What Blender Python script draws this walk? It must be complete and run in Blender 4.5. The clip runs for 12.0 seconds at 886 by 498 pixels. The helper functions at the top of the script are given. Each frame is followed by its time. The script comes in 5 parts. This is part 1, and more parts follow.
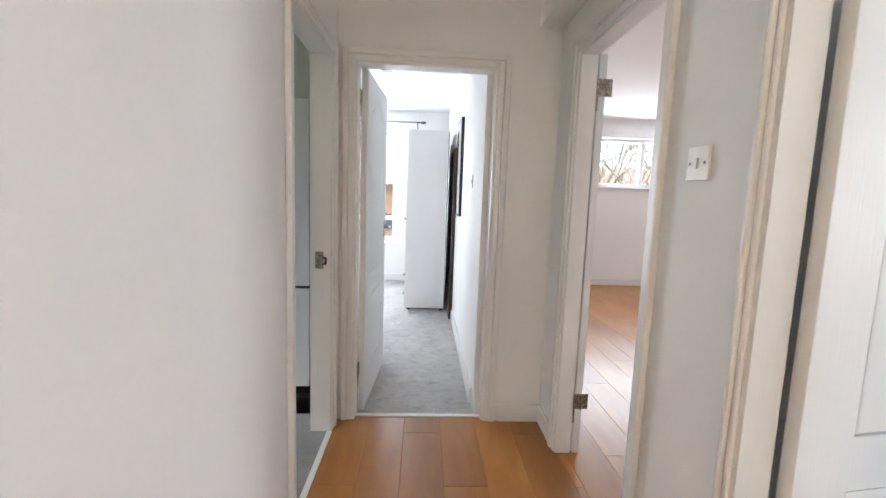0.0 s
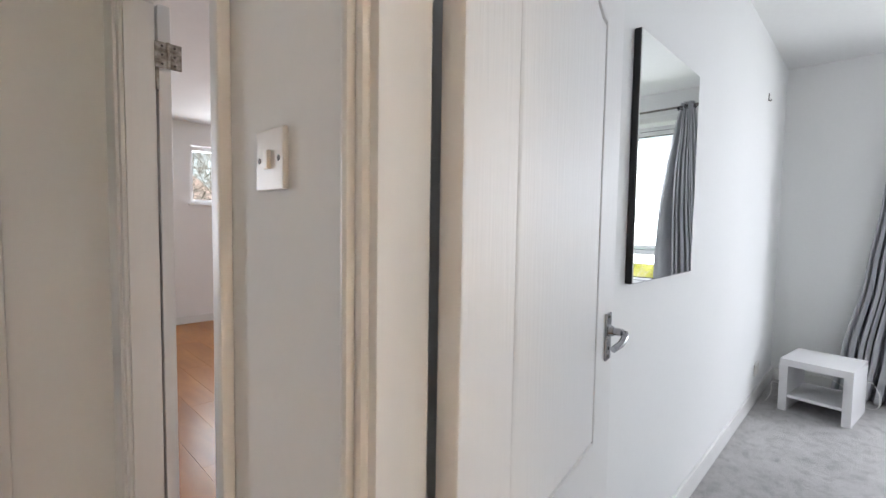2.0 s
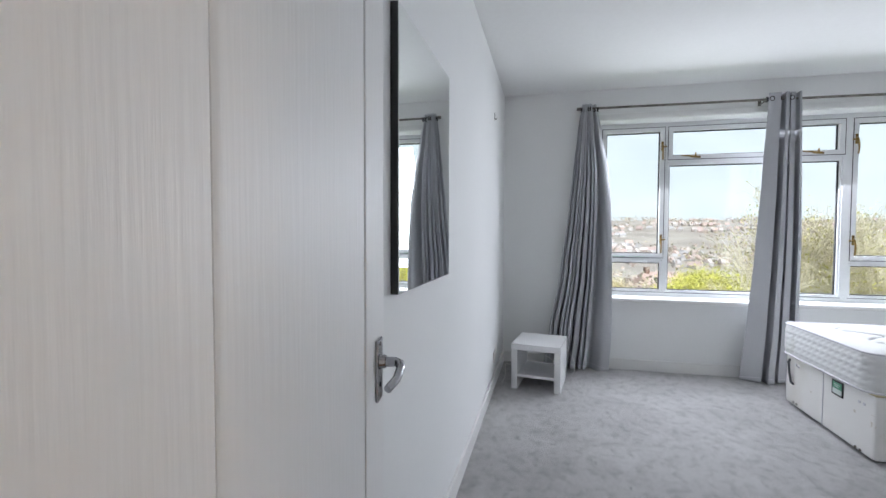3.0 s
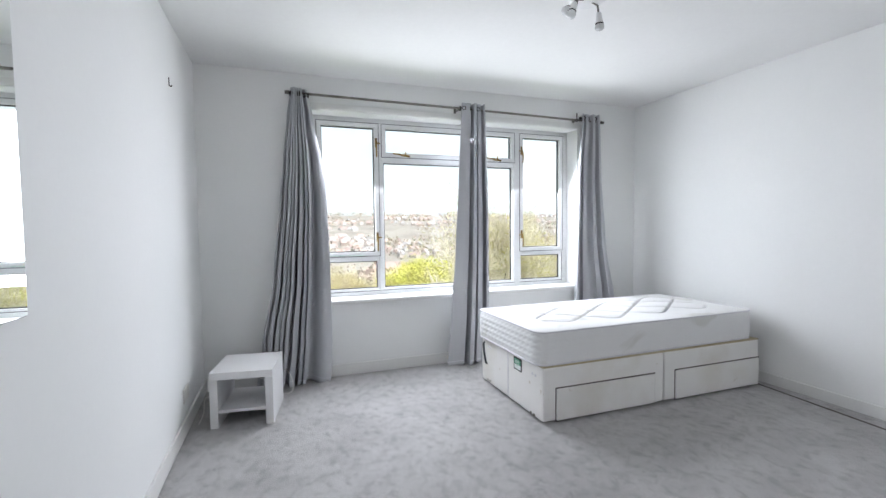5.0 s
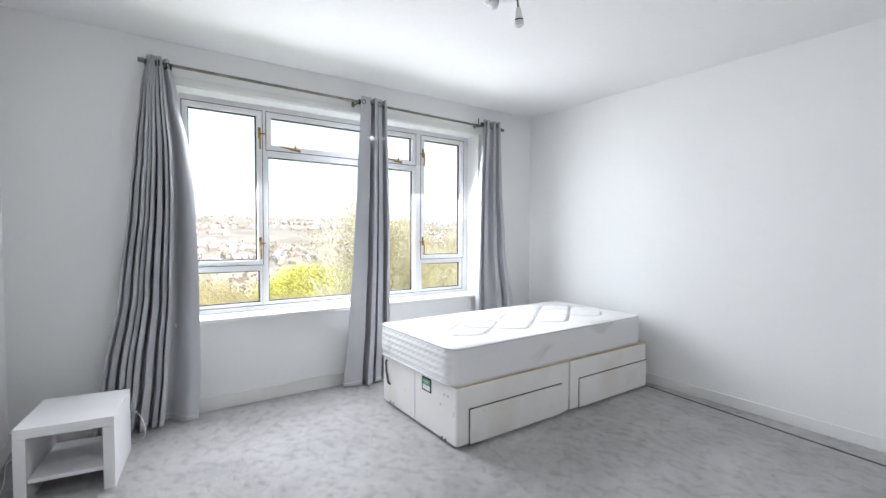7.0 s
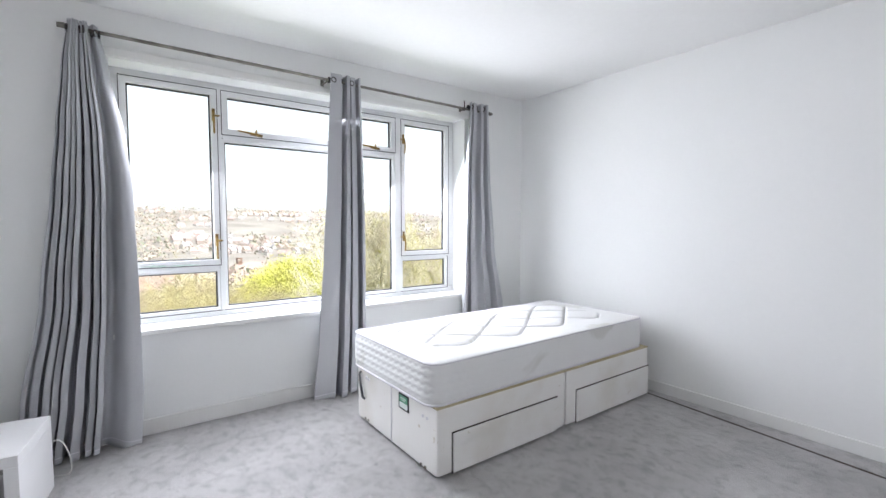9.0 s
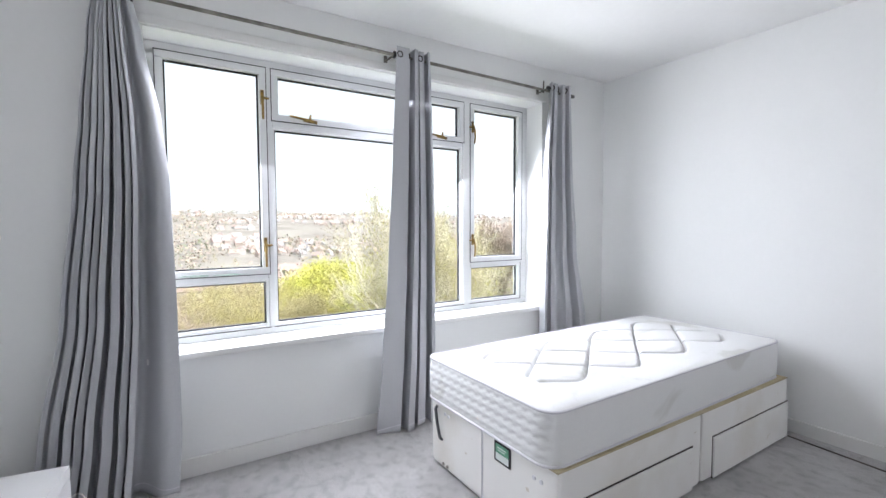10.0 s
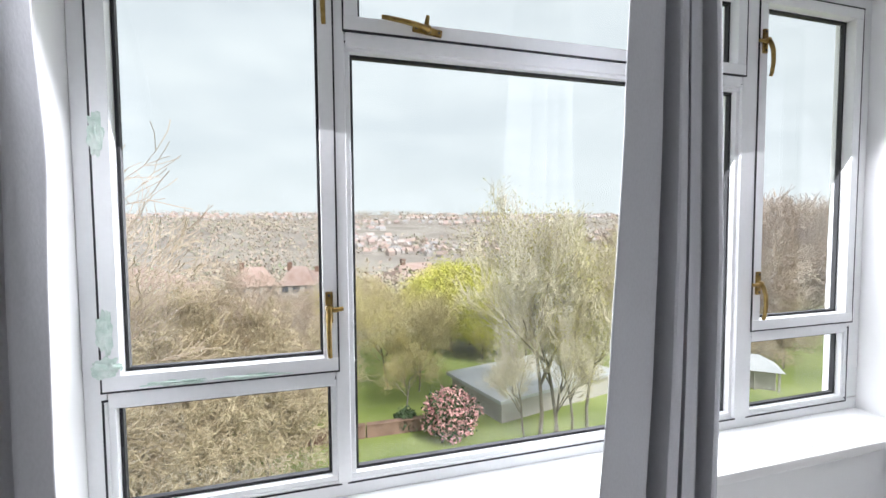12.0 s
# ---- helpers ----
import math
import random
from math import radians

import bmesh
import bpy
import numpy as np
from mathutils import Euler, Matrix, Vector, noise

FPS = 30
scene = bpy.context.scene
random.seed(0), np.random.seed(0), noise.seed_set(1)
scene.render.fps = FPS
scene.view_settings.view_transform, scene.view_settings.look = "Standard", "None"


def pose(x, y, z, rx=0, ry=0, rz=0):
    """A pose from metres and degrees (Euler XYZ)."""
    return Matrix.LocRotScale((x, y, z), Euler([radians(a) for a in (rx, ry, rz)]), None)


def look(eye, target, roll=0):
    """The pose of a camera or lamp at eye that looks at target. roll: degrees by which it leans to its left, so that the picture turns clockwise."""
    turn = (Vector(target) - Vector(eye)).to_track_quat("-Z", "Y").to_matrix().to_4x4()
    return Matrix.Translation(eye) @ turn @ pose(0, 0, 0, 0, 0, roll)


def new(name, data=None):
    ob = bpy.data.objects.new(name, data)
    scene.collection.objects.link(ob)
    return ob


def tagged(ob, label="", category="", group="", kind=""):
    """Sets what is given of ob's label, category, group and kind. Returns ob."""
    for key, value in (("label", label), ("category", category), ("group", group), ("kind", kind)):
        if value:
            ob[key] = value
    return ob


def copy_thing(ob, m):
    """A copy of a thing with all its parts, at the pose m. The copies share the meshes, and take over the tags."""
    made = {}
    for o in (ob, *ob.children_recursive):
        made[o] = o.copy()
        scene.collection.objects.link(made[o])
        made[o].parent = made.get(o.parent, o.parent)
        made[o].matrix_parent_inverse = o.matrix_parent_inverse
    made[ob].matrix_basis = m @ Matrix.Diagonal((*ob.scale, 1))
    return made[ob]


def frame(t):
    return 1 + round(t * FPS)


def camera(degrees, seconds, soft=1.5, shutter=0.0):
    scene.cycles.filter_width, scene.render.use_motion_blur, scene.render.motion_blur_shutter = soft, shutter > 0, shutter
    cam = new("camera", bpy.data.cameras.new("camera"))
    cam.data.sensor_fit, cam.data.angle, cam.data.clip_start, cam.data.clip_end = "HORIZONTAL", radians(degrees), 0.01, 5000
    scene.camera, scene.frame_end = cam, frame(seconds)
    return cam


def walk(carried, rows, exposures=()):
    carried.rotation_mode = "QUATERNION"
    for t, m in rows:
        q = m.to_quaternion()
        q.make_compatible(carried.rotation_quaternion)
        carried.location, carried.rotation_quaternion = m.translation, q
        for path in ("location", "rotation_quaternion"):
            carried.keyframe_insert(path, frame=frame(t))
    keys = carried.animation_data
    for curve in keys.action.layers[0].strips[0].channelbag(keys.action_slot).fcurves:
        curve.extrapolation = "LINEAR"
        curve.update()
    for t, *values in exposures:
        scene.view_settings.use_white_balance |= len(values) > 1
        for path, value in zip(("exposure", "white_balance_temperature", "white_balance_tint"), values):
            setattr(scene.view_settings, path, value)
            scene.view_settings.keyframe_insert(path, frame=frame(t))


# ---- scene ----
cam = camera(90.0, 12.0)
PATH = [
    (0, (1.439, 0.483, 1.245), (1.533, 2.466, 1.003), 2.0),
    (0.5, (1.436, 0.585, 1.259), (1.879, 2.524, 1.058), 1.4),
    (1, (1.496, 0.686, 1.256), (2.258, 2.528, 1.096), 1.2),
    (1.5, (1.663, 0.837, 1.252), (2.728, 2.525, 1.116), 1.2),
    (2, (1.838, 0.961, 1.26), (3.269, 2.353, 1.143), 0.9),
    (2.5, (2.0, 1.056, 1.246), (3.755, 2.012, 1.164), 0.9),
    (3, (2.107, 1.103, 1.247), (4.051, 1.569, 1.172), 0.2),
    (3.5, (2.126, 1.063, 1.275), (4.124, 1.083, 1.183), -0.7),
    (3.7, (2.103, 1.022, 1.295), (4.095, 0.872, 1.189), -0.8),
    (5.5, (2.761, 0.911, 1.278), (4.593, 0.112, 1.188), -0.3),
    (6, (2.875, 0.903, 1.3), (4.629, -0.054, 1.21), 0.1),
    (6.5, (2.873, 0.886, 1.302), (4.564, -0.178, 1.215), -0.0),
    (7, (2.891, 0.899, 1.282), (4.535, -0.238, 1.206), 0.3),
    (7.5, (2.916, 0.913, 1.266), (4.528, -0.27, 1.204), 0.5),
    (9.3, (3.31, 0.607, 1.31), (4.93, -0.56, 1.19), -0.0),
    (9.5, (3.437, 0.621, 1.29), (5.067, -0.533, 1.18), -0.1),
    (10, (3.8, 0.595, 1.301), (5.494, -0.462, 1.195), -0.2),
    (10.5, (4.165, 0.497, 1.321), (5.942, -0.414, 1.208), -0.1),
    (11, (4.559, 0.373, 1.368), (6.402, -0.396, 1.258), -0.3),
    (11.5, (4.958, 0.285, 1.399), (6.842, -0.379, 1.293), -0.4),
    (12, (5.356, 0.137, 1.406), (7.273, -0.423, 1.302), -0.4),
]
walk(cam, [(t, look(eye, target, roll)) for t, eye, target, roll in PATH], exposures=[(0.0, 2.08, 6280, 11), (1.0, 1.96, 6400, 11), (2.0, 1.66, 6400, 12), (2.5, 1.50, 6300, 12), (3.0, 1.12, 6200, 12), (3.5, 0.98, 6100, 11), (5.5, 1.52, 6400, 12), (6.5, 1.58, 6400, 12), (9.5, 1.56, 6400, 14), (10.5, 1.34, 6350, 14), (11.5, 1.08, 6450, 14), (12.0, 0.98, 6500, 14)])

# ---- world, sun, exposure ----
world = bpy.data.worlds.new("overcast_sky")
scene.world = world
world.use_nodes = True
wn, wl = world.node_tree.nodes, world.node_tree.links
wn.clear()
w_out = wn.new("ShaderNodeOutputWorld")
w_bg = wn.new("ShaderNodeBackground")
w_sky = wn.new("ShaderNodeTexSky")
w_sky.sky_type = "NISHITA"
w_sky.sun_disc = False
w_sky.sun_elevation, w_sky.sun_rotation = radians(38), radians(250)
w_sky.air_density, w_sky.dust_density, w_sky.ozone_density = 1.0, 3.0, 1.0
w_co = wn.new("ShaderNodeTexCoord")
w_map = wn.new("ShaderNodeMapping")
w_map.inputs["Scale"].default_value = (1.4, 1.4, 5.0)
w_noise = wn.new("ShaderNodeTexNoise")
w_noise.inputs["Scale"].default_value = 2.2
w_noise.inputs["Detail"].default_value = 5.0
w_ramp = wn.new("ShaderNodeValToRGB")
w_ramp.color_ramp.elements[0].position, w_ramp.color_ramp.elements[0].color = 0.33, (0.80, 0.80, 0.80, 1)
w_ramp.color_ramp.elements[1].position, w_ramp.color_ramp.elements[1].color = 0.62, (1, 1, 1, 1)
w_mix = wn.new("ShaderNodeMix")
w_mix.data_type = "RGBA"
w_mix.inputs["B"].default_value = (9.6, 10.6, 10.9, 1)      # cloud deck
wl.new(w_co.outputs["Generated"], w_map.inputs["Vector"])
wl.new(w_map.outputs["Vector"], w_noise.inputs["Vector"])
wl.new(w_noise.outputs["Fac"], w_ramp.inputs["Fac"])
wl.new(w_ramp.outputs["Color"], w_mix.inputs["Factor"])
wl.new(w_sky.outputs["Color"], w_mix.inputs["A"])
wl.new(w_mix.outputs["Result"], w_bg.inputs["Color"])
w_bg.inputs["Strength"].default_value = 0.05
wl.new(w_bg.outputs["Background"], w_out.inputs["Surface"])

sun = new("sun", bpy.data.lights.new("sun", "SUN"))
sun.data.energy, sun.data.angle, sun.data.color = 2.6, radians(20), (1.0, 0.97, 0.93)
sun.matrix_world = look((-30, -14, 30), (0, 0, 0))


def sky_lamp(name, size_x, size_y, eye, target, watts):
    """The sky's light that comes down into a window's opening."""
    l = new(name, bpy.data.lights.new(name, "AREA"))
    l.data.shape, l.data.size, l.data.size_y = "RECTANGLE", size_x, size_y
    l.data.energy, l.data.color = watts, (0.90, 0.93, 1.0)
    l.matrix_world = look(eye, target)
    return l


sky_lamp("sky_in_bedroom_window", 2.45, 1.45, (6.685, -0.645, 1.46), (4.2, -0.645, 0.0), 37)
sky_lamp("sky_over_bedroom_window", 8.0, 5.0, (11.8, -1.9, 8.0), (4.6, 0.5, 0.6), 330)
sky_lamp("sky_in_second_bedroom_window", 1.5, 1.4, (0.25, 7.03, 1.33), (0.4, 4.0, 1.25), 36)
sky_lamp("sky_in_living_room_window", 3.2, 0.58, (5.2, 7.08, 1.79), (4.6, 4.0, 1.5), 34)
# lights the kitchen through a window that is added out of view
sky_lamp("sky_over_kitchen_window", 1.4, 1.2, (-2.8, 1.7, 3.0), (-0.6, 1.7, 0.9), 34)


# ---- materials ----
def nodes_of(name):
    m = bpy.data.materials.new(name)
    m.use_nodes = True
    nt = m.node_tree
    return m, nt, nt.nodes["Principled BSDF"]


def ramp_mix(nt, fac, dark, light, lo=0.35, hi=0.65):
    r = nt.nodes.new("ShaderNodeValToRGB")
    r.color_ramp.elements[0].position, r.color_ramp.elements[1].position = lo, hi
    r.color_ramp.elements[0].color, r.color_ramp.elements[1].color = (*dark, 1), (*light, 1)
    nt.links.new(fac, r.inputs["Fac"])
    return r.outputs["Color"]


def noise_fac(nt, scale, detail=4.0, stretch=(1, 1, 1), distort=0.0):
    co = nt.nodes.new("ShaderNodeTexCoord")
    mp = nt.nodes.new("ShaderNodeMapping")
    mp.inputs["Scale"].default_value = stretch
    n = nt.nodes.new("ShaderNodeTexNoise")
    n.inputs["Scale"].default_value, n.inputs["Detail"].default_value = scale, detail
    n.inputs["Distortion"].default_value = distort
    nt.links.new(co.outputs["Object"], mp.inputs["Vector"])
    nt.links.new(mp.outputs["Vector"], n.inputs["Vector"])
    return n.outputs["Fac"]


def bump(nt, bsdf, fac, strength, distance):
    b = nt.nodes.new("ShaderNodeBump")
    b.inputs["Strength"].default_value, b.inputs["Distance"].default_value = strength, distance
    nt.links.new(fac, b.inputs["Height"])
    nt.links.new(b.outputs["Normal"], bsdf.inputs["Normal"])


def mixed(nt, a, b, fac_value=0.5, blend="MULTIPLY"):
    m = nt.nodes.new("ShaderNodeMix")
    m.data_type, m.blend_type = "RGBA", blend
    m.inputs["Factor"].default_value = fac_value
    nt.links.new(a, m.inputs["A"])
    nt.links.new(b, m.inputs["B"])
    return m.outputs["Result"]


def surface(name, dark, light, scale, rough=0.6, metal=0.0, grain=0.0, depth=0.001, stretch=(1, 1, 1), fine=None, lo=0.35, hi=0.65, vary=0.0):
    """A surface whose colour wanders between two tones at a large scale, with a finer grain that also gives the relief."""
    m, nt, bs = nodes_of(name)
    col = ramp_mix(nt, noise_fac(nt, scale, 5, stretch), dark, light, lo, hi)
    fine = fine or scale * 12
    g = noise_fac(nt, fine, 3, stretch)
    if grain:
        col = mixed(nt, col, ramp_mix(nt, g, (1 - grain,) * 3, (1, 1, 1), 0.3, 0.7), 1.0)
    if vary:
        info = nt.nodes.new("ShaderNodeObjectInfo")
        col = mixed(nt, col, ramp_mix(nt, info.outputs["Random"], (1 - vary,) * 3, (1, 1, 1), 0, 1), 1.0)
    nt.links.new(col, bs.inputs["Base Color"])
    bs.inputs["Roughness"].default_value, bs.inputs["Metallic"].default_value = rough, metal
    if depth:
        bump(nt, bs, g, 0.5, depth)
    return m


PAINT = surface("wall_paint", (0.825, 0.835, 0.825), (0.865, 0.865, 0.855), 0.7, 0.75, grain=0.012, depth=0.0005, fine=45)
CEILING = surface("ceiling_paint", (0.84, 0.84, 0.83), (0.87, 0.87, 0.86), 0.6, 0.85, grain=0.02, depth=0.0015, fine=30)
GLOSS = surface("white_gloss_paint", (0.77, 0.765, 0.745), (0.81, 0.81, 0.795), 1.5, 0.42, grain=0.015, depth=0.0006, fine=60, stretch=(1, 1, 0.15))
DOORPAINT = surface("moulded_door_paint", (0.78, 0.78, 0.77), (0.81, 0.81, 0.80), 1.2, 0.50, grain=0.012, depth=0.0014, fine=120, stretch=(1, 1, 0.06))
UPVC = surface("white_window_frame", (0.72, 0.73, 0.73), (0.79, 0.79, 0.79), 3.0, 0.3, grain=0.03, depth=0.0004, fine=80)
FURNITURE = surface("white_furniture_foil", (0.76, 0.755, 0.76), (0.80, 0.80, 0.80), 2.0, 0.42, grain=0.02, depth=0.0003, fine=120)
BRASS = surface("worn_brass", (0.22, 0.14, 0.045), (0.42, 0.285, 0.10), 30, 0.28, 1.0, grain=0.25, depth=0.0002)
# base colour kept dark, as though the chrome mirrored a dim hall
CHROME = surface("chrome", (0.34, 0.34, 0.36), (0.52, 0.52, 0.54), 20, 0.16, 1.0, depth=0)
STEEL = surface("brushed_steel", (0.14, 0.13, 0.115), (0.28, 0.265, 0.24), 15, 0.3, 1.0, depth=0)
HINGE = surface("worn_hinge_steel", (0.22, 0.19, 0.16), (0.5, 0.47, 0.43), 60, 0.4, 1.0, grain=0.3, depth=0.0003)
BLACK = surface("black_frame_lacquer", (0.008, 0.008, 0.009), (0.016, 0.016, 0.017), 8, 0.4, depth=0)
RUBBER = surface("black_gasket", (0.012, 0.012, 0.014), (0.025, 0.025, 0.028), 12, 0.7, depth=0)
DARK = surface("dark_brown_board", (0.035, 0.022, 0.015), (0.07, 0.045, 0.03), 6, 0.6, depth=0.0004)
PLASTIC = surface("white_switch_plastic", (0.74, 0.72, 0.68), (0.78, 0.76, 0.72), 5, 0.35, depth=0)
SCREW = surface("dark_screw", (0.04, 0.03, 0.03), (0.09, 0.08, 0.07), 40, 0.5, 0.6, depth=0)
FOAM = surface("pale_green_foam_filler", (0.52, 0.66, 0.58), (0.72, 0.80, 0.74), 40, 0.9, grain=0.2, depth=0.004)
# yellowed cloth, its tone also lowered for the shade below the mattress
DECK = surface("yellowed_deck_cloth", (0.46, 0.39, 0.24), (0.60, 0.53, 0.37), 4, 0.9, grain=0.1, depth=0.001)
CABLE = surface("white_cable", (0.70, 0.69, 0.66), (0.76, 0.75, 0.72), 10, 0.45, depth=0)
TILE = surface("grey_floor_tile", (0.26, 0.265, 0.27), (0.36, 0.365, 0.37), 3, 0.4, grain=0.1, depth=0.0005, vary=0.15)
GROUT = surface("grout", (0.25, 0.25, 0.24), (0.33, 0.33, 0.32), 8, 0.9, depth=0)
FRIDGE = surface("white_enamel", (0.72, 0.73, 0.74), (0.78, 0.79, 0.80), 1.5, 0.3, grain=0.01, depth=0.0003)
LABEL_GREEN = surface("green_label_print", (0.10, 0.33, 0.20), (0.16, 0.42, 0.27), 30, 0.5, depth=0)
LABEL_PALE = surface("pale_label", (0.66, 0.74, 0.70), (0.76, 0.80, 0.78), 20, 0.5, depth=0)
STRAP = surface("dark_grey_strap", (0.05, 0.055, 0.06), (0.11, 0.115, 0.12), 30, 0.6, grain=0.3, depth=0.0008)
CURTAIN = surface("silver_grey_curtain_cloth", (0.46, 0.467, 0.49), (0.53, 0.537, 0.56), 2.0, 0.48, grain=0.08, depth=0.0006, fine=260, stretch=(1, 1, 0.4))
LINING = surface("white_curtain_lining", (0.66, 0.65, 0.69), (0.73, 0.72, 0.75), 3.0, 0.8, grain=0.06, depth=0.0005, fine=220)


def carpet_material():
    m, nt, bs = nodes_of("grey_carpet_pile")
    big = ramp_mix(nt, noise_fac(nt, 1.1, 8, distort=0.2), (0.53, 0.517, 0.512), (0.65, 0.636, 0.630), 0.36, 0.62)
    marks = ramp_mix(nt, noise_fac(nt, 14.0, 9, (1.0, 1.2, 1), 0.35), (0.66, 0.66, 0.66), (1, 1, 1), 0.28, 0.52)
    pile = noise_fac(nt, 260, 2)
    specks = ramp_mix(nt, noise_fac(nt, 34.0, 6, (1.0, 1.6, 1), 1.6), (0.42, 0.42, 0.43), (1, 1, 1), 0.27, 0.36)
    tread = ramp_mix(nt, noise_fac(nt, 4.5, 9, (1.2, 0.9, 1), 0.25), (0.86, 0.86, 0.862), (1, 1, 1), 0.34, 0.56)
    col = mixed(nt, mixed(nt, mixed(nt, big, tread, 1.0), mixed(nt, marks, specks, 1.0), 0.9), ramp_mix(nt, pile, (0.58, 0.58, 0.58), (1, 1, 1), 0.32, 0.66), 1.0)
    nt.links.new(col, bs.inputs["Base Color"])
    bs.inputs["Roughness"].default_value = 0.95
    bs.inputs["Sheen Weight"].default_value = 0.25
    bump(nt, bs, mixed(nt, pile, noise_fac(nt, 14, 6, distort=1.0), 0.5, "ADD"), 0.9, 0.008)
    return m


def laminate_material():
    m, nt, bs = nodes_of("beech_laminate")
    base = ramp_mix(nt, noise_fac(nt, 3, 5, (2.2, 0.5, 1), 0.6), (0.37, 0.145, 0.032), (0.50, 0.225, 0.058), 0.35, 0.65)
    fleck = ramp_mix(nt, noise_fac(nt, 60, 4, (9.0, 0.6, 1)), (0.93, 0.92, 0.90), (1, 1, 1), 0.4, 0.6)
    info = nt.nodes.new("ShaderNodeObjectInfo")
    tone = ramp_mix(nt, info.outputs["Random"], (0.78, 0.74, 0.70), (1, 1, 1), 0, 1)
    nt.links.new(mixed(nt, mixed(nt, base, fleck, 1.0), tone, 1.0), bs.inputs["Base Color"])
    bs.inputs["Roughness"].default_value = 0.30
    bump(nt, bs, noise_fac(nt, 60, 4, (9.0, 0.6, 1)), 0.15, 0.0006)
    return m


def ticking_material():
    """White mattress cloth with a few pale grey water stains of irregular outline."""
    m, nt, bs = nodes_of("white_quilted_ticking")
    stain = ramp_mix(nt, noise_fac(nt, 3.4, 5, distort=0.6), (0.83, 0.83, 0.825), (0.72, 0.715, 0.69), 0.60, 0.66)
    weave = ramp_mix(nt, noise_fac(nt, 320, 2), (0.93, 0.93, 0.93), (1, 1, 1), 0.3, 0.7)
    nt.links.new(mixed(nt, stain, weave, 1.0), bs.inputs["Base Color"])
    bs.inputs["Roughness"].default_value = 0.85
    bump(nt, bs, noise_fac(nt, 40, 4), 0.25, 0.002)
    return m


def divan_material():
    m, nt, bs = nodes_of("cream_divan_cloth")
    col = ramp_mix(nt, noise_fac(nt, 2.5, 6), (0.76, 0.73, 0.68), (0.84, 0.825, 0.80), 0.30, 0.50)
    scuff = ramp_mix(nt, noise_fac(nt, 16, 5, distort=1.2), (0.72, 0.66, 0.58), (1, 1, 1), 0.26, 0.32)
    nt.links.new(mixed(nt, col, scuff, 0.8), bs.inputs["Base Color"])
    bs.inputs["Roughness"].default_value = 0.7
    bump(nt, bs, noise_fac(nt, 180, 2), 0.3, 0.001)
    return m


def glass_material():
    m, nt, bs = nodes_of("window_glass")
    out = nt.nodes["Material Output"]
    clear = nt.nodes.new("ShaderNodeBsdfTransparent")
    clear.inputs["Color"].default_value = (0.96, 0.975, 0.97, 1)
    gloss = nt.nodes.new("ShaderNodeBsdfGlossy")
    gloss.inputs["Roughness"].default_value = 0.02
    lw = nt.nodes.new("ShaderNodeLayerWeight")
    lw.inputs["Blend"].default_value = 0.5
    pw = nt.nodes.new("ShaderNodeMath")
    pw.operation = "POWER"
    pw.inputs[1].default_value = 4.0
    fres = nt.nodes.new("ShaderNodeMath")
    fres.operation = "MULTIPLY_ADD"
    fres.inputs[1].default_value, fres.inputs[2].default_value = 0.7, 0.03
    nt.links.new(lw.outputs["Facing"], pw.inputs[0])
    nt.links.new(pw.outputs["Value"], fres.inputs[0])
    mix = nt.nodes.new("ShaderNodeMixShader")
    nt.links.new(fres.outputs["Value"], mix.inputs["Fac"])
    nt.links.new(clear.outputs["BSDF"], mix.inputs[1])
    nt.links.new(gloss.outputs["BSDF"], mix.inputs[2])
    nt.links.new(mix.outputs["Shader"], out.inputs["Surface"])
    return m


def mirror_material():
    m, nt, bs = nodes_of("mirror_silvering")
    bs.inputs["Base Color"].default_value = (0.86, 0.88, 0.87, 1)
    bs.inputs["Metallic"].default_value, bs.inputs["Roughness"].default_value = 1.0, 0.015
    return m


def frosted_bulb_material():
    m, nt, bs = nodes_of("frosted_bulb_glass")
    bs.inputs["Base Color"].default_value = (0.75, 0.76, 0.76, 1)
    bs.inputs["Roughness"].default_value = 0.25
    return m


def lamp_glow_material():
    m, nt, bs = nodes_of("lit_lamp_shade")
    bs.inputs["Base Color"].default_value = (0.85, 0.8, 0.7, 1)
    bs.inputs["Emission Color"].default_value = (1.0, 0.79, 0.57, 1)
    bs.inputs["Emission Strength"].default_value = HALL_GLOW
    return m


HALL_GLOW = 21.0
CARPET, LAMINATE, TICKING, DIVAN = carpet_material(), laminate_material(), ticking_material(), divan_material()
GLASS, MIRROR, BULB = glass_material(), mirror_material(), frosted_bulb_material()
BARK = surface("grey_bark", (0.16, 0.145, 0.12), (0.28, 0.25, 0.20), 3, 0.9, grain=0.3, depth=0.01)
TWIG = surface("brown_twigs", (0.36, 0.285, 0.225), (0.56, 0.46, 0.375), 0.4, 0.9, depth=0)
PALE_TWIG = surface("pale_grey_twigs", (0.28, 0.225, 0.14), (0.62, 0.53, 0.37), 1.6, 0.9, depth=0)
WHITE_TWIG = surface("whitish_upright_twigs", (0.54, 0.48, 0.37), (0.75, 0.69, 0.56), 0.5, 0.9, depth=0)
OCHRE_TWIG = surface("ochre_twigs", (0.40, 0.335, 0.19), (0.58, 0.50, 0.29), 0.4, 0.9, depth=0)
BUDS = surface("yellow_green_buds", (0.42, 0.40, 0.08), (0.58, 0.54, 0.16), 0.5, 0.8, depth=0)
WILLOW = surface("bright_spring_leaf", (0.46, 0.47, 0.06), (0.68, 0.65, 0.15), 0.6, 0.8, depth=0)
EVERGREEN = surface("dark_evergreen", (0.03, 0.06, 0.025), (0.07, 0.11, 0.045), 0.5, 0.8, depth=0)
BLOSSOM = surface("pink_blossom", (0.62, 0.26, 0.28), (0.78, 0.48, 0.46), 3, 0.8, depth=0)
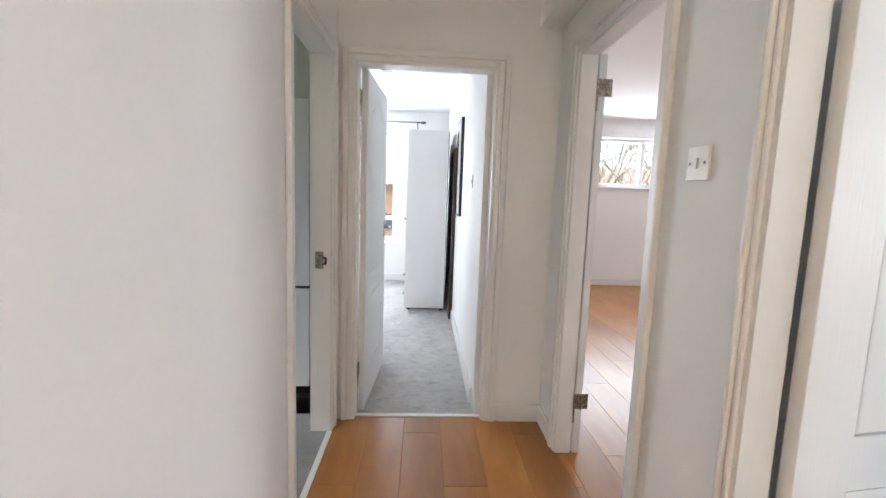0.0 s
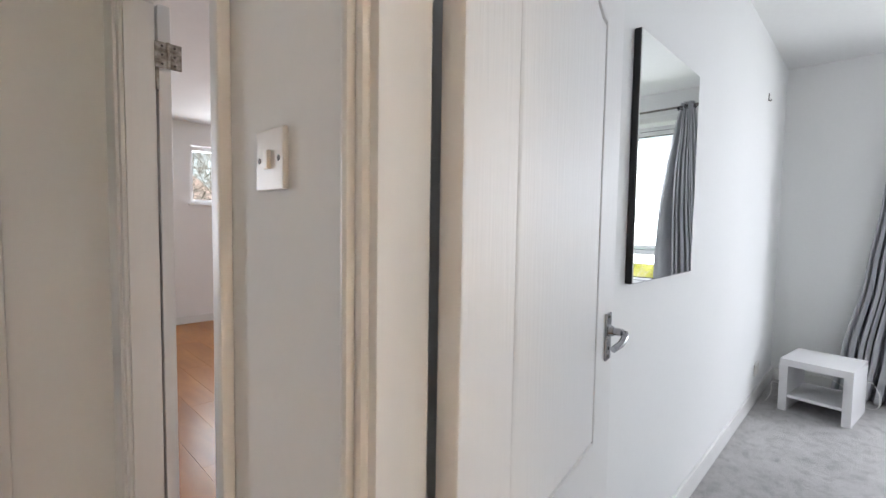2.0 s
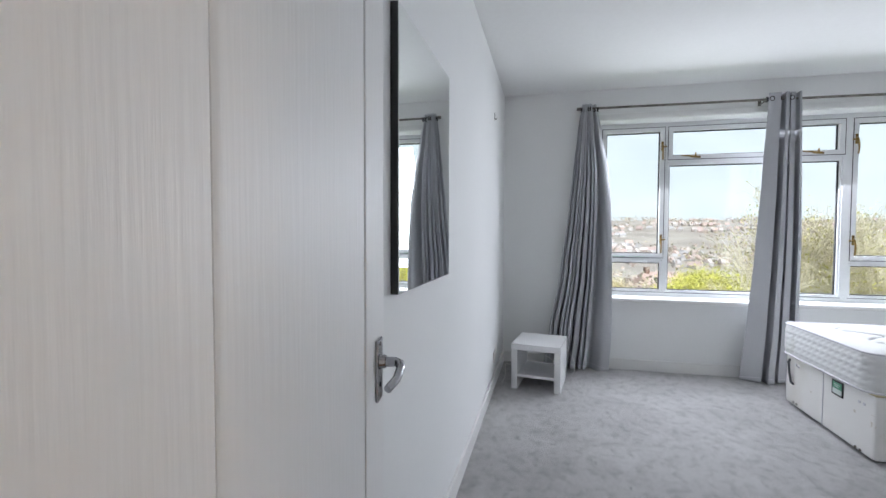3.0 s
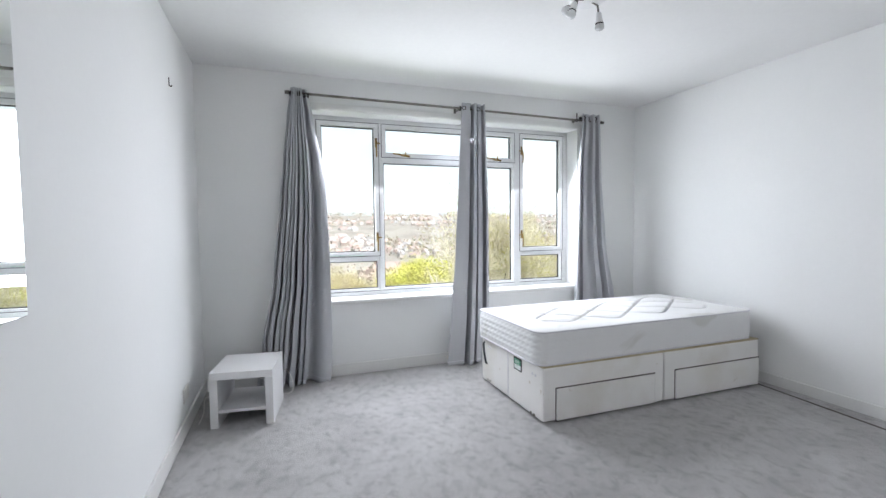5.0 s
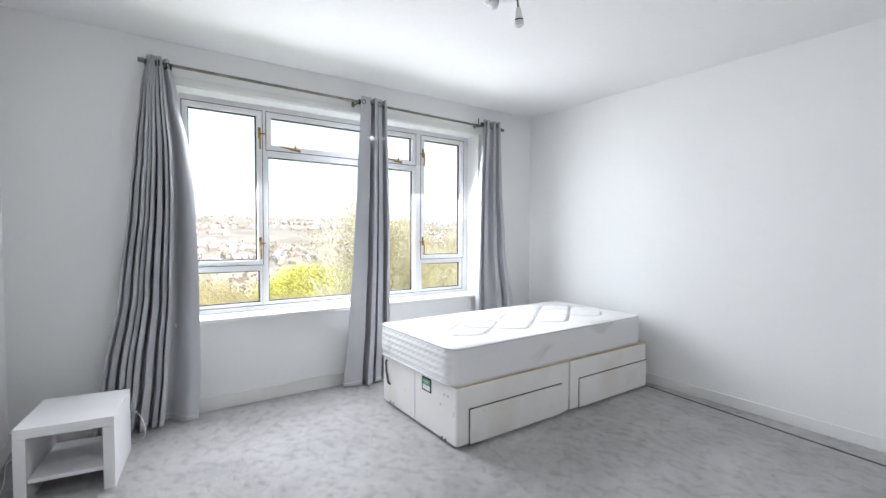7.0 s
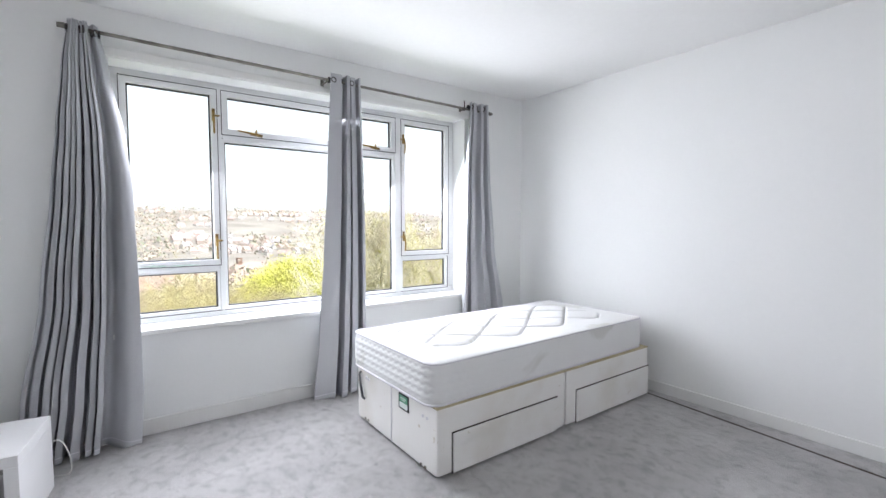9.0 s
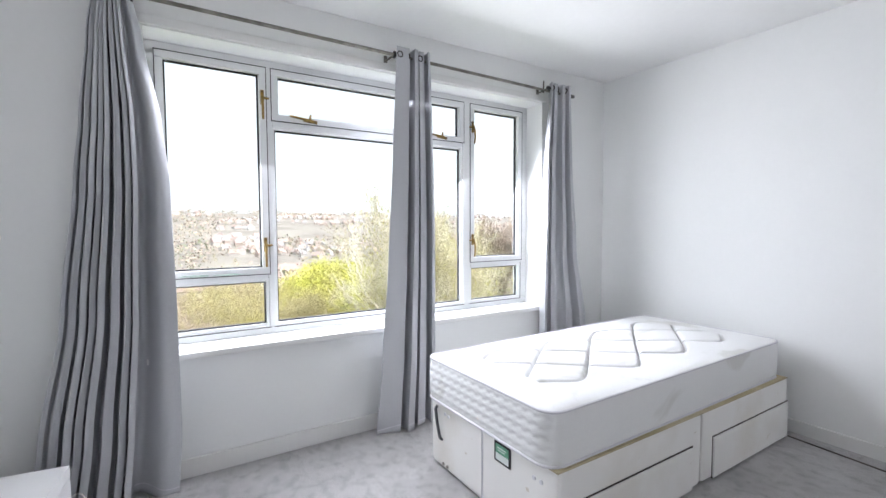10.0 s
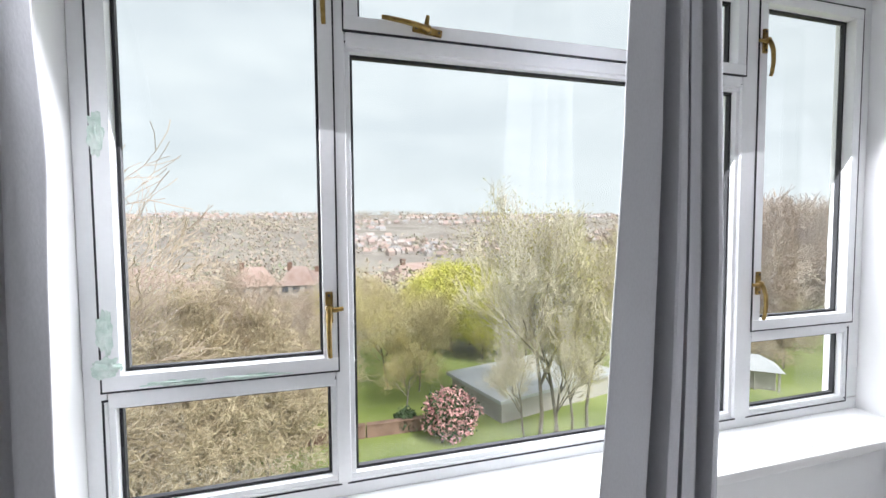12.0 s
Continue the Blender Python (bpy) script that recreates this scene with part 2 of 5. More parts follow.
BRICK = surface("garden_brick", (0.20, 0.12, 0.09), (0.34, 0.22, 0.17), 2, 0.9, grain=0.4, depth=0.01)
HOUSE_BRICK = surface("red_house_brick", (0.34, 0.19, 0.13), (0.46, 0.28, 0.20), 0.8, 0.9, grain=0.25, depth=0.01)
RED_ROOF = surface("red_roof_tile", (0.42, 0.29, 0.25), (0.54, 0.41, 0.37), 0.6, 0.85, grain=0.2, depth=0.02, vary=0.3)
GREY_ROOF = surface("pale_felt_roof", (0.42, 0.44, 0.46), (0.54, 0.56, 0.58), 0.5, 0.7, grain=0.1, depth=0.005)
RENDERED = surface("cream_render", (0.42, 0.40, 0.36), (0.55, 0.53, 0.49), 0.5, 0.9, grain=0.1, depth=0.005, vary=0.2)
HOUSE_GLASS = surface("dark_house_window", (0.05, 0.06, 0.07), (0.10, 0.11, 0.13), 1, 0.15, depth=0)


# ---- mesh helpers ----
def add_box(bm, x0, x1, y0, y1, z0, z1):
    v = [bm.verts.new((x, y, z)) for z in (z0, z1) for y in (y0, y1) for x in (x0, x1)]
    for f in ((0, 2, 3, 1), (4, 5, 7, 6), (0, 1, 5, 4), (2, 6, 7, 3), (0, 4, 6, 2), (1, 3, 7, 5)):
        bm.faces.new([v[i] for i in f])
    return v


def box(x0, x1, y0, y1, z0, z1, bevel=0.0, segments=2):
    bm = bmesh.new()
    add_box(bm, x0, x1, y0, y1, z0, z1)
    if bevel:
        bmesh.ops.bevel(bm, geom=bm.edges[:], offset=bevel, segments=segments, affect="EDGES", profile=0.5)
    return bm


def boxes(*rows, bevel=0.0):
    bm = bmesh.new()
    for r in rows:
        b = box(*r, bevel=bevel)
        me = bpy.data.meshes.new("tmp")
        b.to_mesh(me)
        b.free()
        bm.from_mesh(me)
        bpy.data.meshes.remove(me)
    return bm


def add_tube(bm, pts, radius, sides=8, radius_end=None, caps=True):
    pts = [Vector(p) for p in pts]
    rings = []
    for i, p in enumerate(pts):
        d = (pts[min(i + 1, len(pts) - 1)] - pts[max(i - 1, 0)]).normalized()
        a = d.orthogonal().normalized() if i == 0 else (a - d * a.dot(d)).normalized()
        b = d.cross(a)
        r = radius + ((radius_end if radius_end is not None else radius) - radius) * i / (len(pts) - 1)
        rings.append([bm.verts.new(p + r * (math.cos(t) * a + math.sin(t) * b)) for t in (2 * math.pi * k / sides for k in range(sides))])
    for r0, r1 in zip(rings, rings[1:]):
        for k in range(sides):
            bm.faces.new((r0[k], r0[(k + 1) % sides], r1[(k + 1) % sides], r1[k]))
    if caps:
        bm.faces.new(rings[0][::-1])
        bm.faces.new(rings[-1])


def tube(pts, radius, sides=10, radius_end=None):
    bm = bmesh.new()
    add_tube(bm, pts, radius, sides, radius_end)
    return bm


def lathe(profile, sides=20):
    """A turned shape about z from (radius, z) pairs."""
    bm = bmesh.new()
    rings = [[bm.verts.new((max(r, 1e-4) * math.cos(t), max(r, 1e-4) * math.sin(t), z)) for t in (2 * math.pi * k / sides for k in range(sides))] for r, z in profile]
    for a, b in zip(rings, rings[1:]):
        for k in range(sides):
            bm.faces.new((a[k], a[(k + 1) % sides], b[(k + 1) % sides], b[k]))
    bm.faces.new(rings[0][::-1])
    bm.faces.new(rings[-1])
    return bm


def smooth(ob, angle=40):
    for p in ob.data.polygons:
        p.use_smooth = True
    ob.data.set_sharp_from_angle(angle=radians(angle))
    if len(ob.data.polygons) < 3000:
        wn_ = ob.modifiers.new("even_shading", "WEIGHTED_NORMAL")
        wn_.keep_sharp = True
    return ob


def mesh_of(name, bm, material):
    bmesh.ops.recalc_face_normals(bm, faces=bm.faces[:])
    me = bpy.data.meshes.new(name)
    bm.to_mesh(me)
    bm.free()
    me.materials.append(material)
    return me


def part(name, bm, material, parent=None, label="", soft=True):
    ob = new(name, mesh_of(name, bm, material))
    if soft:
        smooth(ob)
    if parent is not None:
        ob.parent = parent
    return tagged(ob, label)


def thing(name, label, category, at=None, group="", kind=""):
    ob = new(name)
    ob.empty_display_size = 0.1
    if at is not None:
        ob.matrix_basis = at
    return tagged(ob, label, category, group, kind)


def structure(name, bm, material, label, category):
    return tagged(part(name, bm, material), label, category, kind="structure")


def slab_from_outlines(outlines, half, bevel=0.0):
    """A flat slab in x and z, thickness along y, from an outer outline and holes."""
    cu = bpy.data.curves.new("tmp", "CURVE")
    cu.dimensions, cu.fill_mode = "2D", "BOTH"
    cu.extrude, cu.bevel_depth, cu.bevel_resolution = half - bevel, bevel, 1
    for pts in outlines:
        s = cu.splines.new("POLY")
        s.points.add(len(pts) - 1)
        for p, (x, z) in zip(s.points, pts):
            p.co = (x, z, 0, 1)
        s.use_cyclic_u = True
    ob = bpy.data.objects.new("tmp", cu)
    me = bpy.data.meshes.new_from_object(ob)
    bm = bmesh.new()
    bm.from_mesh(me)
    bpy.data.objects.remove(ob)
    bpy.data.curves.remove(cu)
    bpy.data.meshes.remove(me)
    for v in bm.verts:
        v.co = (v.co.x, -v.co.z, v.co.y)
    bmesh.ops.remove_doubles(bm, verts=bm.verts[:], dist=1e-5)
    return bm

# ---- the plan, in metres ----
HALL_L, HALL_R, HALL_END, HALL_BACK = 0.985, 2.125, 2.82, -1.6
DOORS_IN = 2.20                  # room side of the wall with the two doors
WALL = 0.10
HEAD = 1.90                      # door openings
BED_E, BED_N, BED_S, BED_W = 6.40, 1.53, -2.70, 2.57
CEIL = 2.54
WIN = (-1.955, 0.665, 0.66, 2.262)   # bedroom window opening: y, y, z, z
OUT = 6.70                       # outer face of the window wall


def wall(name, along, lo, hi, u0, u1, z0, z1, holes=(), label="smooth white painted plaster wall", material=None):
    """A wall of real thickness (lo to hi across) that runs from u0 to u1 along x or y, with openings (u, u, z, z)."""
    bm = bmesh.new()

    def piece(a, b, c, d):
        if b - a > 1e-4 and d - c > 1e-4:
            add_box(bm, *((a, b, lo, hi, c, d) if along == "x" else (lo, hi, a, b, c, d)))
    u = u0
    for a, b, c, d in sorted(holes):
        piece(u, a, z0, z1)
        piece(a, b, z0, c)
        piece(a, b, d, z1)
        u = b
    piece(u, u1, z0, z1)
    return structure(name, bm, material or PAINT, label, "wall")


# bedroom
wall("wall_bedroom_window", "y", BED_E, OUT, BED_S - 0.3, BED_N + 0.1, -0.2, CEIL + 0.2, [WIN])
wall("wall_bedroom_mirror", "x", BED_N, BED_N + WALL, DOORS_IN, BED_E, -0.2, CEIL + 0.2)
wall("wall_bedroom_bedhead", "x", BED_S - 0.3, BED_S, BED_W, BED_E, -0.2, CEIL + 0.2)
wall("wall_bedroom_back", "y", DOORS_IN + 0.002, BED_W, BED_S - 0.3, 0.50, -0.2, CEIL + 0.2)
# hall
wall("wall_hall_doors", "y", HALL_R, DOORS_IN, HALL_BACK, 3.60, -0.2, CEIL + 0.2, [(0.60, 1.346, -0.013, HEAD), (1.79, 2.52, -0.013, HEAD)])
wall("wall_hall_kitchen", "y", HALL_L - WALL, HALL_L, HALL_BACK, HALL_END, -0.2, CEIL + 0.2, [(2.03, 2.70, -0.013, HEAD)])
wall("wall_hall_end", "x", HALL_END, HALL_END + WALL, HALL_L - WALL, HALL_R, -0.2, CEIL + 0.2, [(1.078, 1.805, -0.013, HEAD)])
wall("wall_hall_back", "x", HALL_BACK - WALL, HALL_BACK, HALL_L - WALL, HALL_R + WALL, -0.2, CEIL + 0.2)
structure("pipe_boxing", box(2.0, HALL_R, HALL_BACK, HALL_END, 2.10, CEIL, 0.006), PAINT, "white painted boxing along the top of the hall wall", "boxing")
# second bedroom
B2_E, B2_N, B2_W, B2_CEIL = 1.76, 6.80, -1.60, 2.38
wall("wall_second_bedroom_side", "y", B2_E, B2_E + 0.30, HALL_END + WALL, B2_N + 0.25, -0.2, CEIL + 0.2)
wall("wall_second_bedroom_window", "x", B2_N, B2_N + 0.25, B2_W, B2_E, -0.2, CEIL + 0.2, [(-0.55, 1.06, 0.56, 2.10)])
wall("wall_second_bedroom_far", "y", B2_W - WALL, B2_W, HALL_END, B2_N + 0.25, -0.2, CEIL + 0.2)
# living room
LV_W, LV_N, LV_E, LV_CEIL = 2.20, 6.85, 7.40, 2.41
wall("wall_living_room_hall", "y", B2_E + 0.30, LV_W, 3.60, LV_N, -0.2, CEIL + 0.2)
wall("wall_living_room_window", "x", LV_N, LV_N + 0.25, B2_E + 0.30, LV_E, -0.2, CEIL + 0.2, [(3.55, 6.90, 1.45, 2.14)])
wall("wall_living_room_far", "y", LV_E, LV_E + 0.2, BED_N, LV_N + 0.25, -0.2, CEIL + 0.2)
wall("wall_living_room_near", "x", BED_N, BED_N + WALL, OUT, LV_E, -0.2, CEIL + 0.2)
# kitchen
KT_W, KT_N, KT_S = -1.60, 3.78, 0.60
wall("wall_kitchen_window", "y", KT_W - 0.2, KT_W, KT_S, HALL_END, -0.2, CEIL + 0.2, [(1.0, 2.4, 1.0, 2.1)])
wall("wall_kitchen_near", "x", KT_S - WALL, KT_S, KT_W - 0.2, HALL_L - WALL, -0.2, CEIL + 0.2)
wall("wall_kitchen_far", "x", KT_N, KT_N + 0.05, KT_W, HALL_L - 0.05, -0.2, CEIL)
wall("wall_kitchen_side", "y", HALL_L - 0.10, HALL_L - 0.05, HALL_END + WALL, KT_N, -0.2, CEIL)

# ceilings
for nm, x0, x1, y0, y1, z in (("ceiling_bedroom", DOORS_IN, OUT, BED_S - 0.3, BED_N, CEIL), ("ceiling_hall", HALL_L, HALL_R, HALL_BACK, HALL_END, CEIL),
                              ("ceiling_second_bedroom", B2_W, B2_E, HALL_END + WALL, B2_N, B2_CEIL), ("ceiling_living_room", DOORS_IN, LV_E, BED_N + WALL, LV_N, LV_CEIL),
                              ("ceiling_kitchen", KT_W, HALL_L - WALL, KT_S, KT_N, CEIL)):
    structure(nm, box(x0, x1, y0, y1, z, z + 0.3), CEILING, "matt white plastered ceiling", "ceiling")
structure("roof_slab", boxes((KT_W - 0.3, OUT, BED_S - 0.4, BED_N + WALL, CEIL + 0.31, CEIL + 0.6), (KT_W - 0.3, LV_E + 0.3, BED_N + WALL + 0.002, B2_N + 0.3, CEIL + 0.31, CEIL + 0.6)), RENDERED, "concrete slab over the flat", "roof")

# floors: the second bedroom's carpet runs over its threshold
structure("floor_bedroom", box(HALL_R + 0.05, BED_E, BED_S, BED_N, -0.2, 0.0), CARPET, "worn grey pile carpet with marks and scuffs", "carpet")


def wedge(x0, x1, a0, a1, b0, b1, z0, z1):
    """A flat strip from x0 to x1 whose two long sides run from a0 to a1 and from b0 to b1."""
    bm = bmesh.new()
    v = [bm.verts.new(p) for z in (z0, z1) for p in ((x0, a0, z), (x1, a1, z), (x1, b1, z), (x0, b0, z))]
    for f in ((3, 2, 1, 0), (4, 5, 6, 7), (0, 1, 5, 4), (1, 2, 6, 5), (2, 3, 7, 6), (3, 0, 4, 7)):
        bm.faces.new([v[k] for k in f])
    return bm


structure("carpet_strip", wedge(BED_W, 5.2, BED_S + 0.018, BED_S + 0.018, -2.418, -2.637, 0.0, 0.005), CARPET, "loose grey carpet strip along the wall", "carpet")
structure("carpet_joint", wedge(BED_W, 5.2, -2.422, -2.641, -2.404, -2.626, 0.0, 0.003), DARK, "dark open joint between two pieces of carpet", "floor")
structure("floor_second_bedroom", box(B2_W, B2_E, HALL_END + 0.05, B2_N, -0.2, 0.0), CARPET, "grey pile carpet in the second bedroom", "carpet")
structure("carpet_bar", box(1.078, 1.805, HALL_END + 0.03, HALL_END + 0.06, -0.01, 0.006, 0.003), GLOSS, "pale metal threshold bar between laminate and carpet", "threshold")
structure("kitchen_threshold", box(HALL_L - 0.015, HALL_L + 0.012, 2.044, 2.686, -0.01, 0.005, 0.002), GLOSS, "pale metal threshold strip at the kitchen door", "threshold")
hall_floor = structure("floor_hall", box(HALL_L, HALL_R + 0.05, HALL_BACK, HALL_END + 0.03, -0.2, -0.010), DARK, "orange beech laminate plank floor", "floor")
living_floor = structure("floor_living_room", box(HALL_R + 0.05, LV_E, BED_N + WALL, LV_N, -0.2, -0.010), DARK, "orange beech laminate plank floor in the living room", "floor")
kitchen_floor = structure("floor_kitchen", box(KT_W, HALL_L, KT_S, KT_N, -0.21, -0.010), GROUT, "dark grey square tile floor in the kitchen", "floor")


# ---- skirtings, door linings and architraves ----
def skirting(along, at, out, u0, u1, height=0.10):
    """A board on a wall face at 'at', standing out towards 'out' (+1 or -1)."""
    a, b = (at, at + 0.016 * out) if out > 0 else (at + 0.016 * out, at)
    bm = box(u0, u1, a, b, 0.0, height, 0.005) if along == "x" else box(a, b, u0, u1, 0.0, height, 0.005)
    return structure("baseboard", bm, GLOSS, "white gloss painted skirting board", "skirting board")


skirting("y", BED_E, -1, BED_S + 0.002, BED_N - 0.017)
skirting("x", BED_N, -1, DOORS_IN + 0.02, BED_E)
skirting("x", BED_S, 1, BED_W, BED_E - 0.017, 0.085)
skirting("y", BED_W, 1, BED_S + 0.02, 0.50)
skirting("x", HALL_END, -1, 1.805 + 0.072, HALL_R, 0.10)
skirting("y", HALL_R, -1, 2.52 + 0.072, HALL_END - 0.017, 0.10)
skirting("y", HALL_R, -1, 1.418, 1.718, 0.10)
skirting("y", HALL_L, 1, HALL_BACK, 1.957, 0.10)
skirting("y", B2_E, -1, HALL_END + WALL + 0.10, B2_N, 0.10)
skirting("x", B2_N, -1, B2_W, B2_E - 0.017, 0.10)
skirting("x", LV_N, -1, LV_W, LV_E, 0.09)


def door_case(along, face, back, side, u0, u1, head, scale=0.88):
    """Lining boards through the wall and stepped architraves on the face that the camera sees.
    face: the wall face; back: the other face; side: which way the face looks."""
    def put(name, a0, a1, b0, b1, z0, z1, bevel, parent):
        lo, hi = min(b0, b1), max(b0, b1)
        return part(name, box(a0, a1, lo, hi, z0, z1, bevel) if along == "x" else box(lo, hi, a0, a1, z0, z1, bevel), GLOSS, parent)
    case = thing("door_frame", "white gloss painted door lining with stepped architrave", "door frame", kind="structure")
    t = 0.026
    f = face + 0.004 * side
    put("lining", u0 - 0.002, u0 + t - 0.012, f, back, 0, head, 0.002, case)
    put("lining", u1 - t + 0.012, u1 + 0.002, f, back, 0, head, 0.002, case)
    put("lining", u0 + t - 0.012, u1 - t + 0.012, f, back, head - t + 0.012, head + 0.002, 0.002, case)
    # architrave: a flat, a raised bead by the opening and a thicker outer edge
    for w0, w1, out in ((-0.002, 0.034, 0.015), (0.034, 0.070, 0.023)):
        w0, w1 = w0 * scale, w1 * scale
        o = face + out * side
        put("architrave", u0 - w1, u0 - w0, face, o, 0, head + w1, 0.0065, case)
        put("architrave", u1 + w0, u1 + w1, face, o, 0, head + w1, 0.0065, case)
        put("architrave", u0 - w0, u1 + w0, face, o, head + w0, head + w1, 0.0065, case)
    return case


door_case("y", HALL_R, DOORS_IN - 0.002, -1, 0.60, 1.346, HEAD, 0.44)
door_case("y", HALL_R, DOORS_IN - 0.002, -1, 1.79, 2.52, HEAD)
door_case("y", HALL_L, HALL_L - WALL, 1, 2.03, 2.70, HEAD)
door_case("x", HALL_END, HALL_END + WALL, -1, 1.078, 1.805, HEAD)


# ---- doors ----
def panel_outline(x0, x1, z0, z1, arch, inset=0.0):
    x0, x1, z0, z1 = x0 + inset, x1 - inset, z0 + inset, z1 - inset
    pts = [(x0, z0), (x1, z0)]
    if not arch:
        return pts + [(x1, z1), (x0, z1)]
    mid, half = (x0 + x1) / 2, (x1 - x0) / 2
    for k in range(15):
        u = 1 - 2 * k / 14
        pts.append((mid + half * u, z1 + arch * (math.cos(math.pi * u) * 0.5 + 0.5)))
    return pts


def lever(parent, x, y, z, side, away):
    """A lever handle on a long plate; side: the way the face looks; away: the way the lever points."""
    h = part("handle_plate", box(x - 0.019, x + 0.019, min(y, y + 0.006 * side), max(y, y + 0.006 * side), z - 0.058, z + 0.054, 0.002), CHROME, parent, "chrome lever handle on a short plate")
    part("rose", tube([(x, y + 0.005 * side, z + 0.012), (x, y + 0.016 * side, z + 0.012)], 0.014, 16, 0.012), CHROME, h)
    part("lever", tube([(x, y + 0.012 * side, z + 0.012), (x, y + 0.034 * side, z + 0.012), (x + 0.008 * away, y + 0.043 * side, z + 0.011), (x + 0.022 * away, y + 0.047 * side, z + 0.008), (x + 0.048 * away, y + 0.044 * side, z - 0.004), (x + 0.074 * away, y + 0.034 * side, z - 0.012)], 0.0092, 12, 0.0072), CHROME, h)
    part("keyhole", tube([(x, y + 0.005 * side, z - 0.030), (x, y + 0.0072 * side, z - 0.030)], 0.0045, 10), BLACK, h)
    for dz in (-0.049, 0.045):
        part("screw", tube([(x, y + 0.005 * side, z + dz), (x, y + 0.0072 * side, z + dz)], 0.0038, 8), STEEL, h)
    return h


def door(name, label, m, width, height, hand, levers=(True, True)):
    """Leaf in the x-z plane from the hinge at x=0; local -y is its face; hand +1: the leaf runs towards +x."""
    d = thing(name, label, "door", m, kind="structure")
    th = 0.018
    w = width
    rect = [(0, 0.008), (w, 0.008), (w, height), (0, height)]
    upper = (0.135, w - 0.122, 0.76, 1.70, 0.10)
    lower = (0.135, w - 0.122, 0.20, 0.645, 0.0)
    leaf = part("leaf", slab_from_outlines([rect, panel_outline(*upper), panel_outline(*lower)], th, 0.006), DOORPAINT, d)
    for p in (upper, lower):
        part("panel", slab_from_outlines([panel_outline(*p, inset=-0.010)], th - 0.012), DOORPAINT, leaf)
        part("raised_field", slab_from_outlines([panel_outline(*p, inset=0.018)], th - 0.001, 0.011), DOORPAINT, leaf)
    for side, wanted in ((-1, levers[0]), (1, levers[1])):
        if wanted:
            lever(d, w - 0.052, side * th, 1.0, side, -1)
    for hz in (0.20, height - 0.20):
        part("hinge", tube([(-0.004, hand * 0.020, hz - 0.042), (-0.004, hand * 0.020, hz + 0.042)], 0.0055, 10), HINGE, d, "worn steel butt hinge")
    return d


def turned(x, y, deg):
    return pose(x, y, 0, 0, 0, deg)


bed_door = door("door_bedroom", "white two-panel moulded door, open against the wall", turned(2.226, 1.323, 9.0), 0.686, 1.885, 1)
second_door = door("door_second_bedroom", "white two-panel moulded door, standing open into the second bedroom", turned(1.112, HALL_END + WALL + 0.004, 86.5), 0.70, 1.885, 1)
living_door = door("door_living_room", "white moulded door, folded right back inside the living room", turned(DOORS_IN + 0.022, 2.512, 90.0), 0.76, 1.885, 1, (True, False))


def hinge_leaf(x0, x1, y0, y1, z, axis):
    """A butt hinge in view: two plates, the knuckle between them and screws."""
    h = thing("butt_hinge", "worn steel butt hinge with dark screws", "hinge", group="hinges of the hall doors")
    part("plate", box(x0, x1, y0, y1, z - 0.038, z + 0.038, 0.001), HINGE, h)
    cx, cy = (x0 + x1) / 2, (y0 + y1) / 2
    for dz in (-0.026, 0.0, 0.026):
        if axis == "x":
            for s in (0.27, 0.73):
                px = x0 + (x1 - x0) * s
                part("screw", tube([(px, y0 + 0.0005, z + dz), (px, y0 - 0.0012, z + dz)], 0.0035, 8), SCREW, h)
    part("knuckle", tube([(cx, y0 - 0.001, z - 0.038), (cx, y0 - 0.001, z + 0.038)], 0.005, 10), HINGE, h)
    return h


for hz in (0.27, 1.745):
    hinge_leaf(2.231 - 0.036, 2.231 + 0.036, 2.502, 2.504, hz, "x")
for hz in (0.25, 1.74):
    h2 = thing("butt_hinge", "dark worn hinge on the second bedroom's door lining", "hinge", group="hinges of the hall doors")
    part("plate", box(1.0925, 1.0945, HALL_END + 0.06, HALL_END + 0.094, hz - 0.04, hz + 0.04, 0.0008), HINGE, h2)
    part("knuckle", tube([(1.0975, HALL_END + 0.096, hz - 0.04), (1.0975, HALL_END + 0.096, hz + 0.04)], 0.005, 10), HINGE, h2)

strike = thing("strike_plate", "worn metal latch keep on the kitchen door lining", "latch")
part("plate", box(HALL_L - 0.075, HALL_L - 0.035, 2.684, 2.687, 0.86, 0.945, 0.001), HINGE, strike)
part("lip", tube([(HALL_L - 0.035, 2.684, 0.885), (HALL_L - 0.022, 2.675, 0.885), (HALL_L - 0.020, 2.675, 0.915), (HALL_L - 0.035, 2.684, 0.915)], 0.006, 8), SCREW, strike)


def light_switch(x, y, z, side):
    s = thing("light_switch", "single white rocker light switch with two screws", "light switch", pose(x, y, z), group="light switches")
    part("plate", box(min(0, 0.009 * side), max(0, 0.009 * side), -0.043, 0.043, -0.043, 0.043, 0.003), PLASTIC, s)
    part("rocker", box(min(0.008 * side, 0.0145 * side), max(0.008 * side, 0.0145 * side), -0.006, 0.006, -0.013, 0.013, 0.002), PLASTIC, s)
    for dy in (-0.030, 0.030):
        part("screw", tube([(0.008 * side, dy, 0), (0.0098 * side, dy, 0)], 0.0042, 8), SCREW, s)
    return s


light_switch(HALL_R, 1.575, 1.345, -1)
light_switch(B2_E, 3.46, 1.34, -1)

